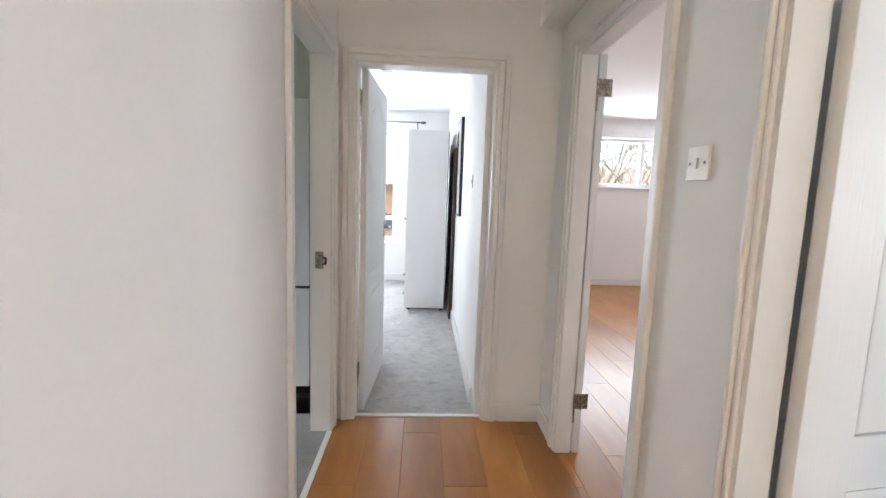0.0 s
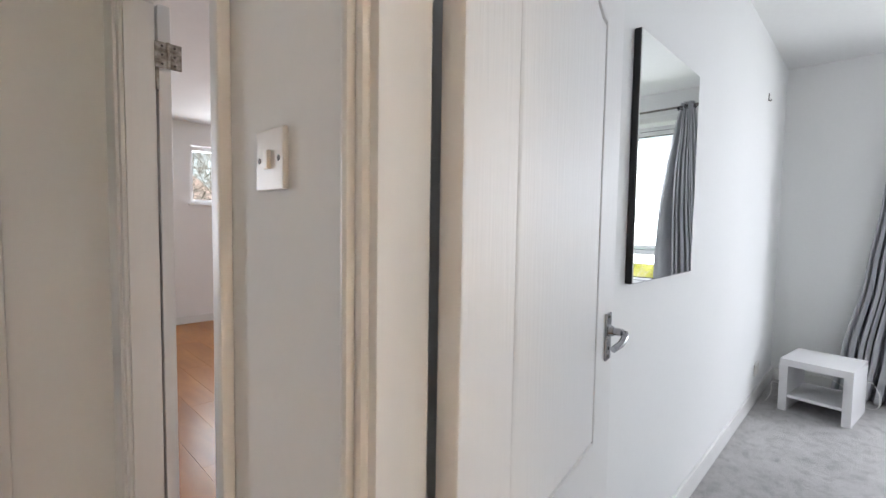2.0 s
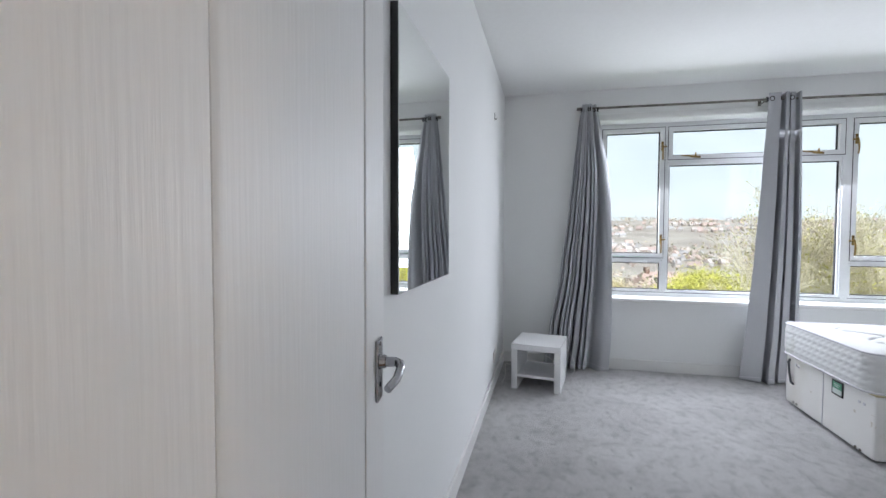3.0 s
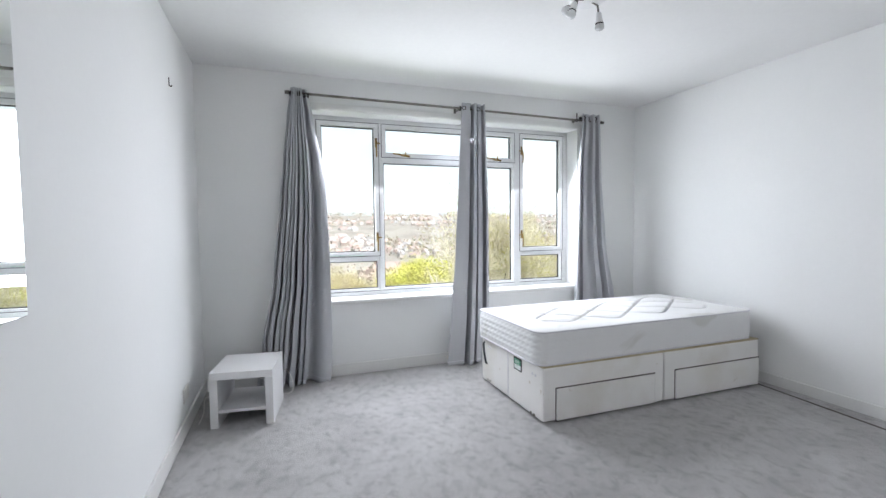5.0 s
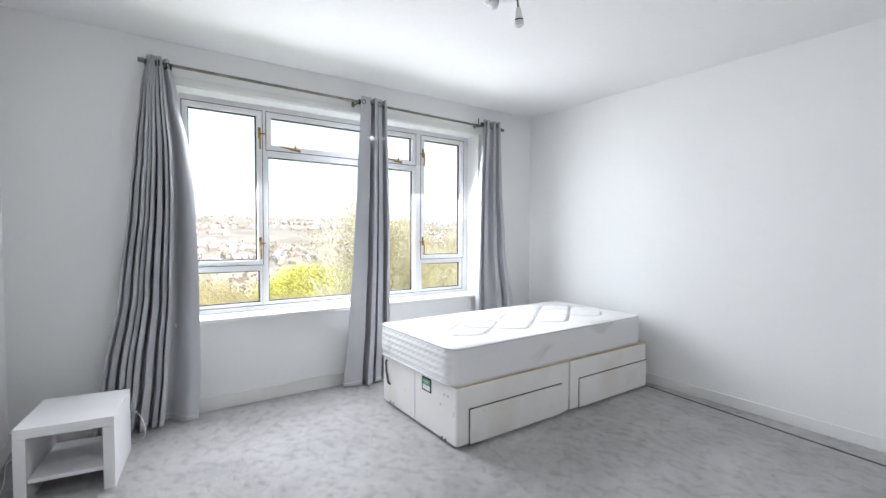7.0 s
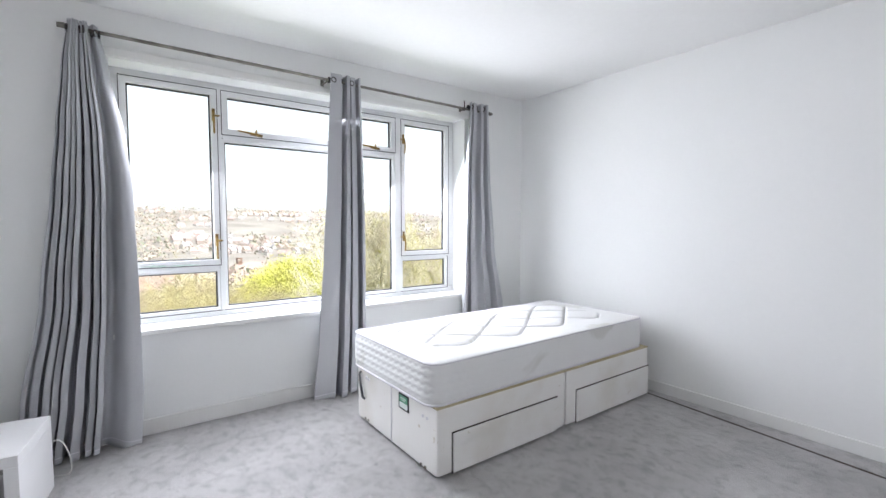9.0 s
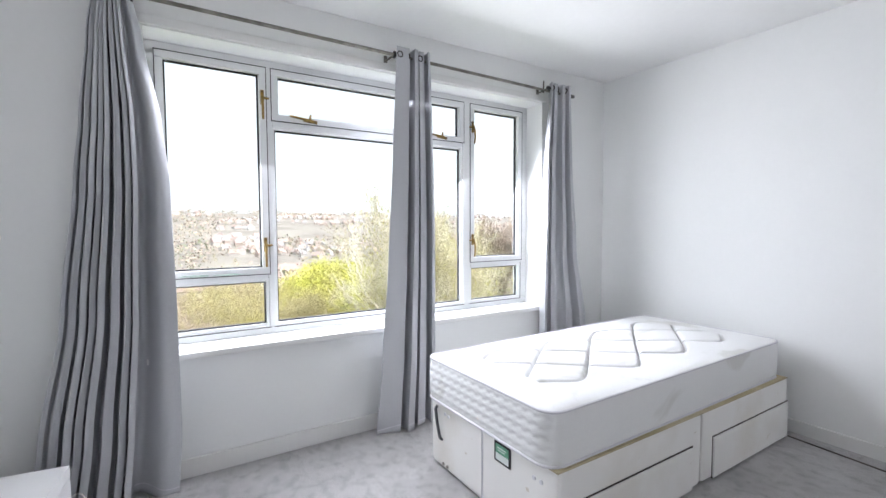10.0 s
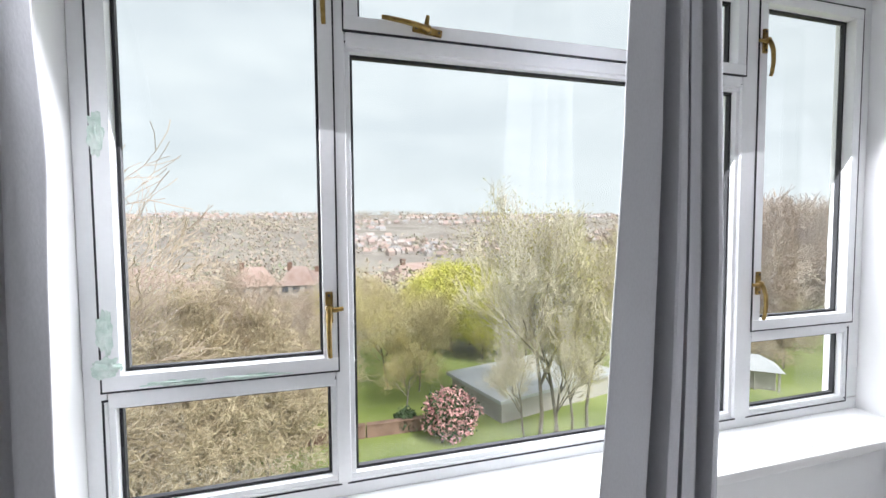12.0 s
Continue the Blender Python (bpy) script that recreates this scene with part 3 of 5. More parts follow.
# ---- bedroom window ----
win = thing("window_bedroom", "white framed window with six panes and brass fittings", "window", kind="structure")
GX = 6.610                       # glazing plane
Y0, Y1, Z0, Z1 = WIN
FR = (GX - 0.035, GX + 0.04)
COLS = ((0.603, 0.100), (0.035, -1.296), (-1.397, -1.868))      # fixed glass edges, going right
SASH = ((0.585, 0.117), (0.013, -1.282), (-1.416, -1.858))      # glass edges of the opening lights
ZS = dict(top=2.180, side_low=1.056, side_mid=0.972, low=0.720, light_low=1.958, mid_top=1.870)
frame_box = lambda y0, y1, z0, z1, x0=FR[0], x1=FR[1], bv=0.004: box(x0, x1, min(y0, y1), max(y0, y1), z0, z1, bv)
part("window_frame", frame_box(Y0, Y1, ZS["top"] + 0.014, Z1), UPVC, win)
part("window_frame", frame_box(Y0, Y1, Z0, ZS["low"] - 0.014), UPVC, win)
part("window_frame", frame_box(COLS[0][0] + 0.014, Y1, Z0 + 0.05, Z1 - 0.05), UPVC, win)
part("window_frame", frame_box(Y0, COLS[2][1] - 0.014, Z0 + 0.05, Z1 - 0.05), UPVC, win)
for a, b in ((COLS[0][1], COLS[1][0]), (COLS[1][1], COLS[2][0])):
    part("mullion", frame_box(b + 0.014, a - 0.014, Z0 + 0.04, Z1 - 0.04, FR[0] - 0.006), UPVC, win)
part("transom", frame_box(COLS[1][1] - 0.012, COLS[1][0] + 0.012, ZS["mid_top"] + 0.010, ZS["light_low"] - 0.010, FR[0] - 0.004), UPVC, win)
for c in (COLS[0], COLS[2]):
    part("transom", frame_box(c[1] - 0.012, c[0] + 0.012, ZS["side_mid"] + 0.008, ZS["side_low"] - 0.012, FR[0] - 0.004), UPVC, win)


def pane(y_hi, y_lo, z0, z1, opens):
    """A glazed light: sash or bead, black gasket and glass."""
    sash = thing("sash", "", "", None)
    sash.parent = win
    b = 0.038 if opens else 0.022
    for nm, mat, inset, w, xx in (("bead", UPVC, -b, b, (GX - (0.045 if opens else 0.030), GX + 0.02)), ("gasket", RUBBER, -0.001, 0.009, (GX - 0.010, GX + 0.007)), ("joint", RUBBER, -b - 0.003, 0.0045, (GX - (0.0455 if opens else 0.0375), GX - 0.02))):
        bm = boxes((xx[0], xx[1], y_lo + inset, y_hi - inset, z0 + inset, z0 + inset + w), (xx[0], xx[1], y_lo + inset, y_hi - inset, z1 - inset - w, z1 - inset),
                   (xx[0] + 0.001, xx[1], y_lo + inset, y_lo + inset + w, z0 + inset + w, z1 - inset - w), (xx[0] + 0.001, xx[1], y_hi - inset - w, y_hi - inset, z0 + inset + w, z1 - inset - w), bevel=0.002 if nm == "bead" else 0)
        part(nm, bm, mat, sash)
    g = part("pane", box(GX - 0.003, GX + 0.003, y_lo - 0.004, y_hi + 0.004, z0 - 0.004, z1 + 0.004), GLASS, sash, "clear glass pane")
    g.visible_shadow = False
    return sash


for c in (COLS[0], COLS[2]):
    pane(c[0], c[1], ZS["low"], ZS["side_mid"], False)
for c in (SASH[0], SASH[2]):
    pane(c[0], c[1], ZS["side_low"], ZS["top"], True)
pane(SASH[1][0], SASH[1][1], ZS["light_low"], ZS["top"], True)
pane(COLS[1][0], COLS[1][1], ZS["low"], ZS["mid_top"], False)


def cockspur(y, z, ang, spur=1):
    """A brass cockspur handle; ang turns it about x; spur: the side to which its nose points."""
    h = thing("cockspur_handle", "", "", pose(GX - 0.049, y, z, ang, 0, 0))
    part("back_plate", box(-0.003, 0.006, -0.010, 0.010, -0.022, 0.062, 0.003), BRASS, h)
    part("pivot", tube([(-0.002, 0, 0.018), (-0.016, 0, 0.018)], 0.012, 14, 0.010), BRASS, h)
    part("spur", tube([(-0.010, 0, 0.016), (-0.010, 0.014 * spur, 0.014), (-0.007, 0.036 * spur, 0.016)], 0.0085, 10, 0.0055), BRASS, h)
    part("grip", tube([(-0.010, 0, 0.020), (-0.020, -0.001 * spur, 0.004), (-0.027, -0.002 * spur, -0.02), (-0.029, -0.002 * spur, -0.06), (-0.025, -0.001 * spur, -0.098), (-0.021, 0, -0.108)], 0.0082, 12, 0.0058), BRASS, h, "worn brass window handle")
    for dz in (-0.012, 0.052):
        part("screw", tube([(-0.002, 0, dz), (-0.0045, 0, dz)], 0.004, 8), SCREW, h)
    h.parent = win
    return h


for y, z, spur in ((0.101, 1.172, -1), (0.101, 2.025, -1), (-1.398, 1.172, 1), (-1.398, 2.025, 1)):
    cockspur(y, z, 0, spur)
for y in (-0.155, -1.105):
    cockspur(y, 1.942, 96, 1)
structure("window_sill", box(BED_E - 0.045, FR[0] + 0.01, Y0 - 0.03, Y1 + 0.03, Z0 - 0.035, Z0 - 0.002, 0.006), GLOSS, "white painted window sill board", "window sill")
structure("window_head_batten", box(BED_E - 0.018, BED_E, Y0 - 0.05, Y1 + 0.05, Z1 + 0.006, Z1 + 0.055, 0.005), GLOSS, "white batten above the window", "trim")
for y, z, w, h in ((0.612, 1.16, 0.018, 0.11), (0.612, 1.075, 0.03, 0.05), (0.612, 1.62, 0.016, 0.10), (0.30, 1.026, 0.085, 0.012), (0.47, 1.028, 0.07, 0.014)):
    fm = bmesh.new()
    bmesh.ops.create_icosphere(fm, subdivisions=4, radius=1)
    for v in fm.verts:
        n = noise.noise(v.co * 2.6 + Vector((z, 0, y)) * 7)
        v.co = Vector((v.co.x * 0.010, v.co.y * w, v.co.z * h * 0.5)) * (1 + 0.55 * n)
    f = tagged(part("foam_filler", fm, FOAM), "crumpled pale green filler stuffed into the window's edge", "filler", "gap fillers in the window")
    f.location = (FR[0] - 0.006, y, z)

# ---- curtains and rail ----
RAIL_X, RAIL_Z = 6.305, 2.345
rail = thing("curtain_rail", "thin dark steel curtain pole on brackets above the window", "curtain rail")
part("pole", tube([(RAIL_X, 0.84, RAIL_Z + 0.012), (RAIL_X, -0.64, RAIL_Z), (RAIL_X, -2.17, RAIL_Z - 0.020)], 0.010, 12), STEEL, rail)
for y, s in ((0.84, 1), (-2.17, -1)):
    fz = RAIL_Z + (0.012 if s > 0 else -0.020)
    part("finial", tube([(RAIL_X, y, fz), (RAIL_X, y + 0.035 * s, fz)], 0.016, 14, 0.013), STEEL, rail)
for y in (0.80, -0.605, -1.90):
    part("bracket", tube([(RAIL_X, y, RAIL_Z - 0.014), (BED_E - 0.004, y, RAIL_Z - 0.014)], 0.006, 10), STEEL, rail)
    part("bracket_plate", box(BED_E - 0.006, BED_E, y - 0.012, y + 0.012, RAIL_Z - 0.045, RAIL_Z + 0.02, 0.002), STEEL, rail)
part("bracket_rod", tube([(RAIL_X + 0.02, -1.895, RAIL_Z - 0.03), (RAIL_X + 0.02, -1.895, RAIL_Z + 0.06)], 0.005, 8), SCREW, rail)


def lerp_rows(rows, z):
    rows = sorted(rows)
    if z <= rows[0][0]:
        return rows[0][1:]
    for (z0, *a), (z1, *b) in zip(rows, rows[1:]):
        if z <= z1:
            t = (z - z0) / (z1 - z0)
            t = t * t * (3 - 2 * t) * 0.5 + t * 0.5
            return [p + (q - p) * t for p, q in zip(a, b)]
    return rows[-1][1:]


def curtain(label, rows, folds, seed, bottom, lead=None, depth=0.040, slot=0.20, flare=0.0):
    """Hanging cloth gathered on the pole. rows: height, one edge, the other edge. lead: the share of the width that hangs as a smooth unfolded leading edge."""
    rnd = random.Random(seed)
    c = thing("curtain", label, "curtain", group="curtains at the window")
    n, nz = folds * 24, 120
    top = RAIL_Z + 0.045
    ph = [rnd.uniform(-0.8, 0.8) for _ in range(folds + 2)]
    am = [rnd.uniform(0.45, 1.25) for _ in range(folds + 2)]

    def at(i, k):
        u, s = i / n, k / nz
        z = bottom + (top - bottom) * (1 - s)
        e0, e1 = lerp_rows(rows, z)
        fu = u
        if lead:
            s_ = abs(lead)
            v = 1 - u if lead > 0 else u
            v = v * 0.2 if v < s_ else s_ * 0.2 + (v - s_) * (1 - s_ * 0.2) / (1 - s_)
            fu = 1 - v if lead > 0 else v
        fu = fu + 0.035 * math.sin(2 * math.pi * fu * 1.6 + seed) * math.sin(math.pi * fu)
        p = max(0.0, min(folds - 1e-6, fu * folds))
        j = int(p)
        wob = ph[j] * (1 - (p - j)) + ph[j + 1] * (p - j)
        a = am[j] * (1 - (p - j)) + am[j + 1] * (p - j)
        w = p + 0.15 * wob * s
        amp = depth * a * (0.50 + 0.5 * min(1, s * 2.2)) * (1 + 0.12 * math.sin(2.1 * s + seed + 2 * p))
        if flare:
            f = min(1.0, u / (0.03 + flare * s))
            amp *= 0.25 + 0.75 * f * f * (3 - 2 * f)
        q = 2.0 * math.exp(-(((w % 1.0) - 0.5) / slot) ** 2) - 1.0 + 0.12 * math.sin(4 * math.pi * w)
        y = e0 + (e1 - e0) * (u + 0.30 / folds * math.sin(4 * math.pi * w) * 0.35)
        dz = 0.012 * math.sin(2.3 * u * folds + seed) if k == nz else 0
        tuck = u ** 7 * 0.060 * max(0.0, min(1.0, (z - 1.0) / 0.8)) if lead and lead > 0 else 0.0
        return Vector((RAIL_X - 0.006 + amp * q + tuck, y, z + dz))

    bm = bmesh.new()
    grid = [[bm.verts.new(at(i, k)) for i in range(n + 1)] for k in range(nz + 1)]
    for k in range(nz):
        for i in range(n):
            bm.faces.new((grid[k][i], grid[k][i + 1], grid[k + 1][i + 1], grid[k + 1][i]))
    cloth = part("cloth", bm, CURTAIN, c)
    so = cloth.modifiers.new("thickness", "SOLIDIFY")
    so.thickness, so.offset = 0.003, 0
    hem = bmesh.new()
    for i in range(n):
        a, b = at(i, nz - 2), at(i + 1, nz - 2)
        o = Vector((-0.0035, 0, 0))
        q = [hem.verts.new(p) for p in (a + o, b + o, b + o - Vector((0, 0, 0.006)), a + o - Vector((0, 0, 0.006)))]
        hem.faces.new(q)
    part("hem_stitching", hem, LINING, c)
    for i, s in ((0, 1), (n, -1)):
        e = at(i, 2)
        hole = bmesh.new()
        add_tube(hole, [(RAIL_X, e.y - 0.004 * s, RAIL_Z), (RAIL_X, e.y + 0.006 * s, RAIL_Z)], 0.021, 16)
        part("eyelet", hole, RUBBER, c, "dark eyelet ring")
    for j in range(folds):
        for off in (0.25,):
            i = int((j + off) / folds * n)
            e = at(i, 2)
            tg = (at(min(i + 2, n), 2) - at(max(i - 2, 0), 2)).normalized()
            nv = tg.cross(Vector((0, 0, 1))).normalized()
            ring = bmesh.new()
            pts = [Vector((e.x, e.y, RAIL_Z)) + 0.017 * (math.cos(t) * tg + math.sin(t) * Vector((0, 0, 1))) for t in (2 * math.pi * k / 16 for k in range(17))]
            add_tube(ring, pts, 0.0045, 6, caps=False)
            part("eyelet", ring, SCREW, c)
    return c


curtain("silver-grey eyelet curtain gathered at the rail, spreading at the floor", [(0.01, 1.14, 0.572), (0.35, 1.09, 0.555), (0.9, 0.995, 0.560), (1.5, 0.93, 0.572), (1.8, 0.90, 0.598), (2.15, 0.865, 0.660), (2.4, 0.83, 0.705)], 8, 3, 0.012, lead=0.34, depth=0.062, slot=0.17, flare=0.30)
curtain("silver-grey eyelet curtain gathered into a narrow bunch before the window", [(0.01, -0.465, -0.85), (0.5, -0.51, -0.86), (1.1, -0.55, -0.862), (1.7, -0.585, -0.858), (2.4, -0.625, -0.85)], 3, 8, 0.012, lead=-0.40, depth=0.062, slot=0.16)
curtain("silver-grey eyelet curtain bunched behind the bed", [(0.01, -1.82, -2.34), (0.5, -1.83, -2.29), (1.1, -1.85, -2.18), (1.7, -1.875, -2.14), (2.4, -1.925, -2.13)], 3, 5, 0.012, depth=0.056, slot=0.15)

# ---- the bed ----
BX0, BX1, BY0, BY1, BZ = 4.935, 5.868, -2.585, -0.615, 0.372
divan = thing("divan_bed", "cream cloth divan base with two drawers, scuffed and stained", "bed")
part("deck", box(BX0 + 0.004, BX1 - 0.004, BY0 + 0.004, BY1 - 0.004, BZ - 0.006, BZ + 0.002, 0.002), DECK, divan, "yellowed cloth top of the divan")
body = part("base", boxes((BX0, BX1, BY0, -1.62, 0.012, BZ), (BX0, BX1, -1.616, BY1, 0.012, BZ), bevel=0.022), DIVAN, divan)
for y0, y1 in ((-1.525, -0.715), (-2.572, -1.72)):
    dr = part("drawer", boxes((BX0 - 0.010, BX0 + 0.004, y0, y1, 0.018, 0.226), bevel=0.004), DIVAN, divan, "cream drawer front with a dark gap round it")
    part("drawer_gap", boxes((BX0 - 0.0015, BX0 + 0.0005, y0 - 0.007, y1 + 0.007, 0.014, 0.234)), SCREW, dr)
part("centre_seam", box(5.397, 5.403, BY1 - 0.002, BY1 + 0.0035, 0.015, BZ - 0.004, 0.001), LINING, divan)
part("seam_shadow", box(5.4032, 5.4068, BY1 - 0.002, BY1 + 0.001, 0.015, BZ - 0.004), STRAP, divan)
part("strap_handle", tube([(5.80, BY1 + 0.001, 0.335), (5.797, BY1 + 0.014, 0.32), (5.775, BY1 + 0.018, 0.25), (5.755, BY1 + 0.014, 0.18), (5.750, BY1 + 0.001, 0.165)], 0.008, 8), STRAP, divan, "dark grey carrying strap")
lab = part("maker_label", box(5.20, 5.31, BY1, BY1 + 0.004, 0.262, 0.352, 0.003), BLACK, divan, "dark label with a green and pale panel")
part("label_print", box(5.212, 5.298, BY1 + 0.003, BY1 + 0.0055, 0.305, 0.343, 0.001), LABEL_GREEN, lab)
part("label_print", box(5.212, 5.298, BY1 + 0.003, BY1 + 0.0055, 0.272, 0.303, 0.001), LABEL_PALE, lab)
part("label_text", boxes((5.225, 5.285, BY1 + 0.0052, BY1 + 0.0062, 0.326, 0.331), (5.235, 5.28, BY1 + 0.0052, BY1 + 0.0062, 0.316, 0.320)), LABEL_PALE, lab)
for x, z in ((5.72, 0.315), (5.69, 0.31), (5.06, 0.30), (5.02, 0.30), (5.08, 0.03), (5.04, 0.03), (5.70, 0.04), (5.74, 0.04)):
    part("bed_bolt", tube([(x, BY1 - 0.001, z), (x, BY1 + 0.004, z)], 0.009, 10), HINGE if z < 0.1 else LINING, divan)
for x in (BX0 + 0.06, BX1 - 0.06):
    for y in (BY0 + 0.08, -1.62, BY1 - 0.08):
        part("foot_glide", tube([(x, y, 0.0), (x, y, 0.02)], 0.02, 12), SCREW, divan)


def build_mattress():
    m = thing("mattress", "white quilted single mattress with faint water stains, on the divan", "mattress", pose((BX0 + BX1) / 2 + 0.022, (BY0 + BY1) / 2 + 0.024, BZ + 0.003, 0, 0, 0.5))
    L, W, H, R = 1.965, 0.915, 0.218, 0.075

    def outline(s, grow=0.0):
        """Rounded rectangle; s in 0..1."""
        a, b, r = W / 2 + grow, L / 2 + grow, R + grow
        segs = [(2 * (b - r)), math.pi / 2 * r, 2 * (a - r), math.pi / 2 * r] * 2
        d = (s % 1.0) * sum(segs)
        corners = ((a - r, b - r, 0), (-(a - r), b - r, 90), (-(a - r), -(b - r), 180), (a - r, -(b - r), 270))
        starts = ((a, -(b - r), 0, 1), (a - r, b, -1, 0), (-a, b - r, 0, -1), (-(a - r), -b, 1, 0))
        for k in range(4):
            if d <= segs[2 * k]:
                x, y, dx, dy = starts[k]
                return Vector((x + dx * d, y + dy * d, 0)), Vector((dy, -dx, 0))
            d -= segs[2 * k]
            if d <= segs[2 * k + 1]:
                cx, cy, a0 = corners[k]
                t = radians(a0) + d / r
                return Vector((cx + r * math.cos(t), cy + r * math.sin(t), 0)), Vector((math.cos(t), math.sin(t), 0))
            d -= segs[2 * k + 1]
        return Vector((a, -(b - r), 0)), Vector((1, 0, 0))

    per = 2 * (L + W) - 8 * R + 2 * math.pi * R
    n, rows = 420, 30
    bm = bmesh.new()

    def quilt_side(d, z):
        wave = 0.0
        for k in range(5):
            zc = H * (0.12 + 0.19 * k) + 0.008 * math.cos(d / 0.058 * 2 * math.pi + k * math.pi)
            wave = max(wave, math.exp(-((z - zc) / 0.0052) ** 2))
        return wave

    ring = []
    for k in range(rows + 1):
        z = H * k / rows
        edge = min(z, H - z)
        bulge = 0.010 * (1 - math.exp(-edge / 0.02))
        row = []
        for i in range(n):
            p, nv = outline(i / n)
            foot = 0.75 if abs(nv.y) > 0.7 else 0.12
            d = bulge - 0.008 * foot * quilt_side(i / n * per, z) * (1 - math.exp(-edge / 0.008))
            row.append(bm.verts.new(Vector((p.x + nv.x * d, p.y + nv.y * d, z))))
        ring.append(row)
    for a, b in zip(ring, ring[1:]):
        for i in range(n):
            bm.faces.new((a[i], a[(i + 1) % n], b[(i + 1) % n], b[i]))
    bm.faces.new(ring[0][::-1])
    part("side_border", bm, TICKING, m)

    def groove(x, y):
        """Diagonal quilting lines that turn back at the edge of the panel, so that they read as rounded diamonds."""
        half, step = 0.285, 0.42
        if abs(x) > half + 0.03 or abs(y) > 0.80:
            return 0.0
        best = 9.0
        for k in range(4):
            th = math.pi / 2 * (y / step - k - 0.5)
            xc = half * math.asin(0.975 * math.sin(th)) / math.asin(0.975)
            run = abs(math.cos(th)) * 0.975 / math.sqrt(1 - (0.975 * math.sin(th)) ** 2) * half / (1.346 * step) * math.pi / 2
            best = min(best, abs(x - xc) / math.hypot(1, run))
        fade = max(0.0, min(1.0, (0.80 - abs(y)) / 0.04))
        inside = max(0.0, min(1.0, (half + 0.03 - abs(x)) / 0.09))
        return fade * (math.exp(-(best / 0.0065) ** 2) - 0.42 * inside * inside * (1 - math.exp(-best / 0.035)))

    top = bmesh.new()
    nx, ny = 160, 330
    g = []
    for j in range(ny + 1):
        row = []
        for i in range(nx + 1):
            u, v = 2 * i / nx - 1, 2 * j / ny - 1
            x, y = u * W / 2, v * L / 2
            # pull the corners in to the rounded outline
            cx, cy = W / 2 - R, L / 2 - R
            if abs(x) > cx and abs(y) > cy:
                dx, dy = abs(x) - cx, abs(y) - cy
                m_, l_ = max(dx, dy), math.hypot(dx, dy)
                f = m_ / l_ if l_ > 0 else 1
                x, y = math.copysign(cx + dx * f, x), math.copysign(cy + dy * f, y)
            e = min(W / 2 - abs(x), L / 2 - abs(y))
            puff = 0.016 * (1 - math.exp(-max(e, 0) / 0.05)) + 0.004 * noise.noise(Vector((x * 5, y * 5, 0.3)))
            puff *= min(1, e / 0.012)
            row.append(top.verts.new((x, y, H + puff - 0.029 * groove(x, y) - 0.010 * math.exp(-((y - 0.1) / 0.5) ** 2) * min(1, e / 0.1))))
        g.append(row)
    for j in range(ny):
        for i in range(nx):
            top.faces.new((g[j][i], g[j][i + 1], g[j + 1][i + 1], g[j + 1][i]))
    part("quilted_top", top, TICKING, m)
    for z in (0.004, H):
        pip = bmesh.new()
        add_tube(pip, [outline(i / 200, 0.004)[0] + Vector((0, 0, z)) for i in range(201)], 0.006, 8, caps=False)
        part("piping", pip, LINING, m, "raised white edge piping")
    return m


build_mattress()

# ---- side table ----
table = thing("side_table", "white side table with one lower shelf and slab sides", "side table", pose(5.838, 1.167, 0, 0, 0, -8))
TW, TD, TH = 0.385, 0.43, 0.362      # along y, along x, high
part("top", box(-TD / 2, TD / 2, -TW / 2, TW / 2, TH - 0.048, TH, 0.0025), FURNITURE, table)
for s in (-1, 1):
    y0, y1 = sorted((s * (TW / 2 - 0.0), s * (TW / 2 - 0.048)))
    part("side_panel", box(-TD / 2, TD / 2, y0, y1, 0, TH - 0.048, 0.0025), FURNITURE, table)
part("shelf", box(-TD / 2 + 0.012, TD / 2 - 0.012, -TW / 2 + 0.048, TW / 2 - 0.048, 0.095, 0.115, 0.002), FURNITURE, table)


def cable(label, pts, r=0.0028):
    """A loose cable through the given points, smoothed."""
    pts = [Vector(p) for p in pts]
    fine = []
    for i in range(len(pts) - 1):
        p0, p1, p2, p3 = pts[max(i - 1, 0)], pts[i], pts[i + 1], pts[min(i + 2, len(pts) - 1)]
        for k in range(8):
            t = k / 8
            fine.append(0.5 * ((2 * p1) + (p2 - p0) * t + (2 * p0 - 5 * p1 + 4 * p2 - p3) * t * t + (3 * p1 - p0 - 3 * p2 + p3) * t ** 3))
    fine.append(pts[-1])
    return tagged(part("cable", tube(fine, r, 8), CABLE), label, "cable", "cables by the side table")


cable("white cable looped on the floor behind the side table", [(6.10, 1.40, 0.004), (6.12, 1.25, 0.10), (6.13, 1.12, 0.06), (6.14, 1.0, 0.15), (6.10, 0.93, 0.20), (6.02, 0.885, 0.15), (6.03, 0.88, 0.06), (6.10, 0.92, 0.01), (6.18, 1.05, 0.004)])
cable("white cable trailing from the wall behind the side table", [(6.372, 1.36, 0.16), (6.25, 1.38, 0.10), (6.15, 1.30, 0.13), (6.14, 1.16, 0.16), (6.16, 1.05, 0.09), (6.22, 1.12, 0.004), (6.3, 1.3, 0.004)])
cable("white cable lying between the side table and the wall", [(5.75, 1.47, 0.004), (5.82, 1.45, 0.05), (5.95, 1.46, 0.10), (6.1, 1.44, 0.06), (6.3, 1.42, 0.004)])
sock = thing("wall_socket", "white double wall socket above the skirting", "socket", pose(5.70, BED_N, 0.24))
part("plate", box(-0.073, 0.073, -0.009, 0, -0.043, 0.043, 0.003), PLASTIC, sock)
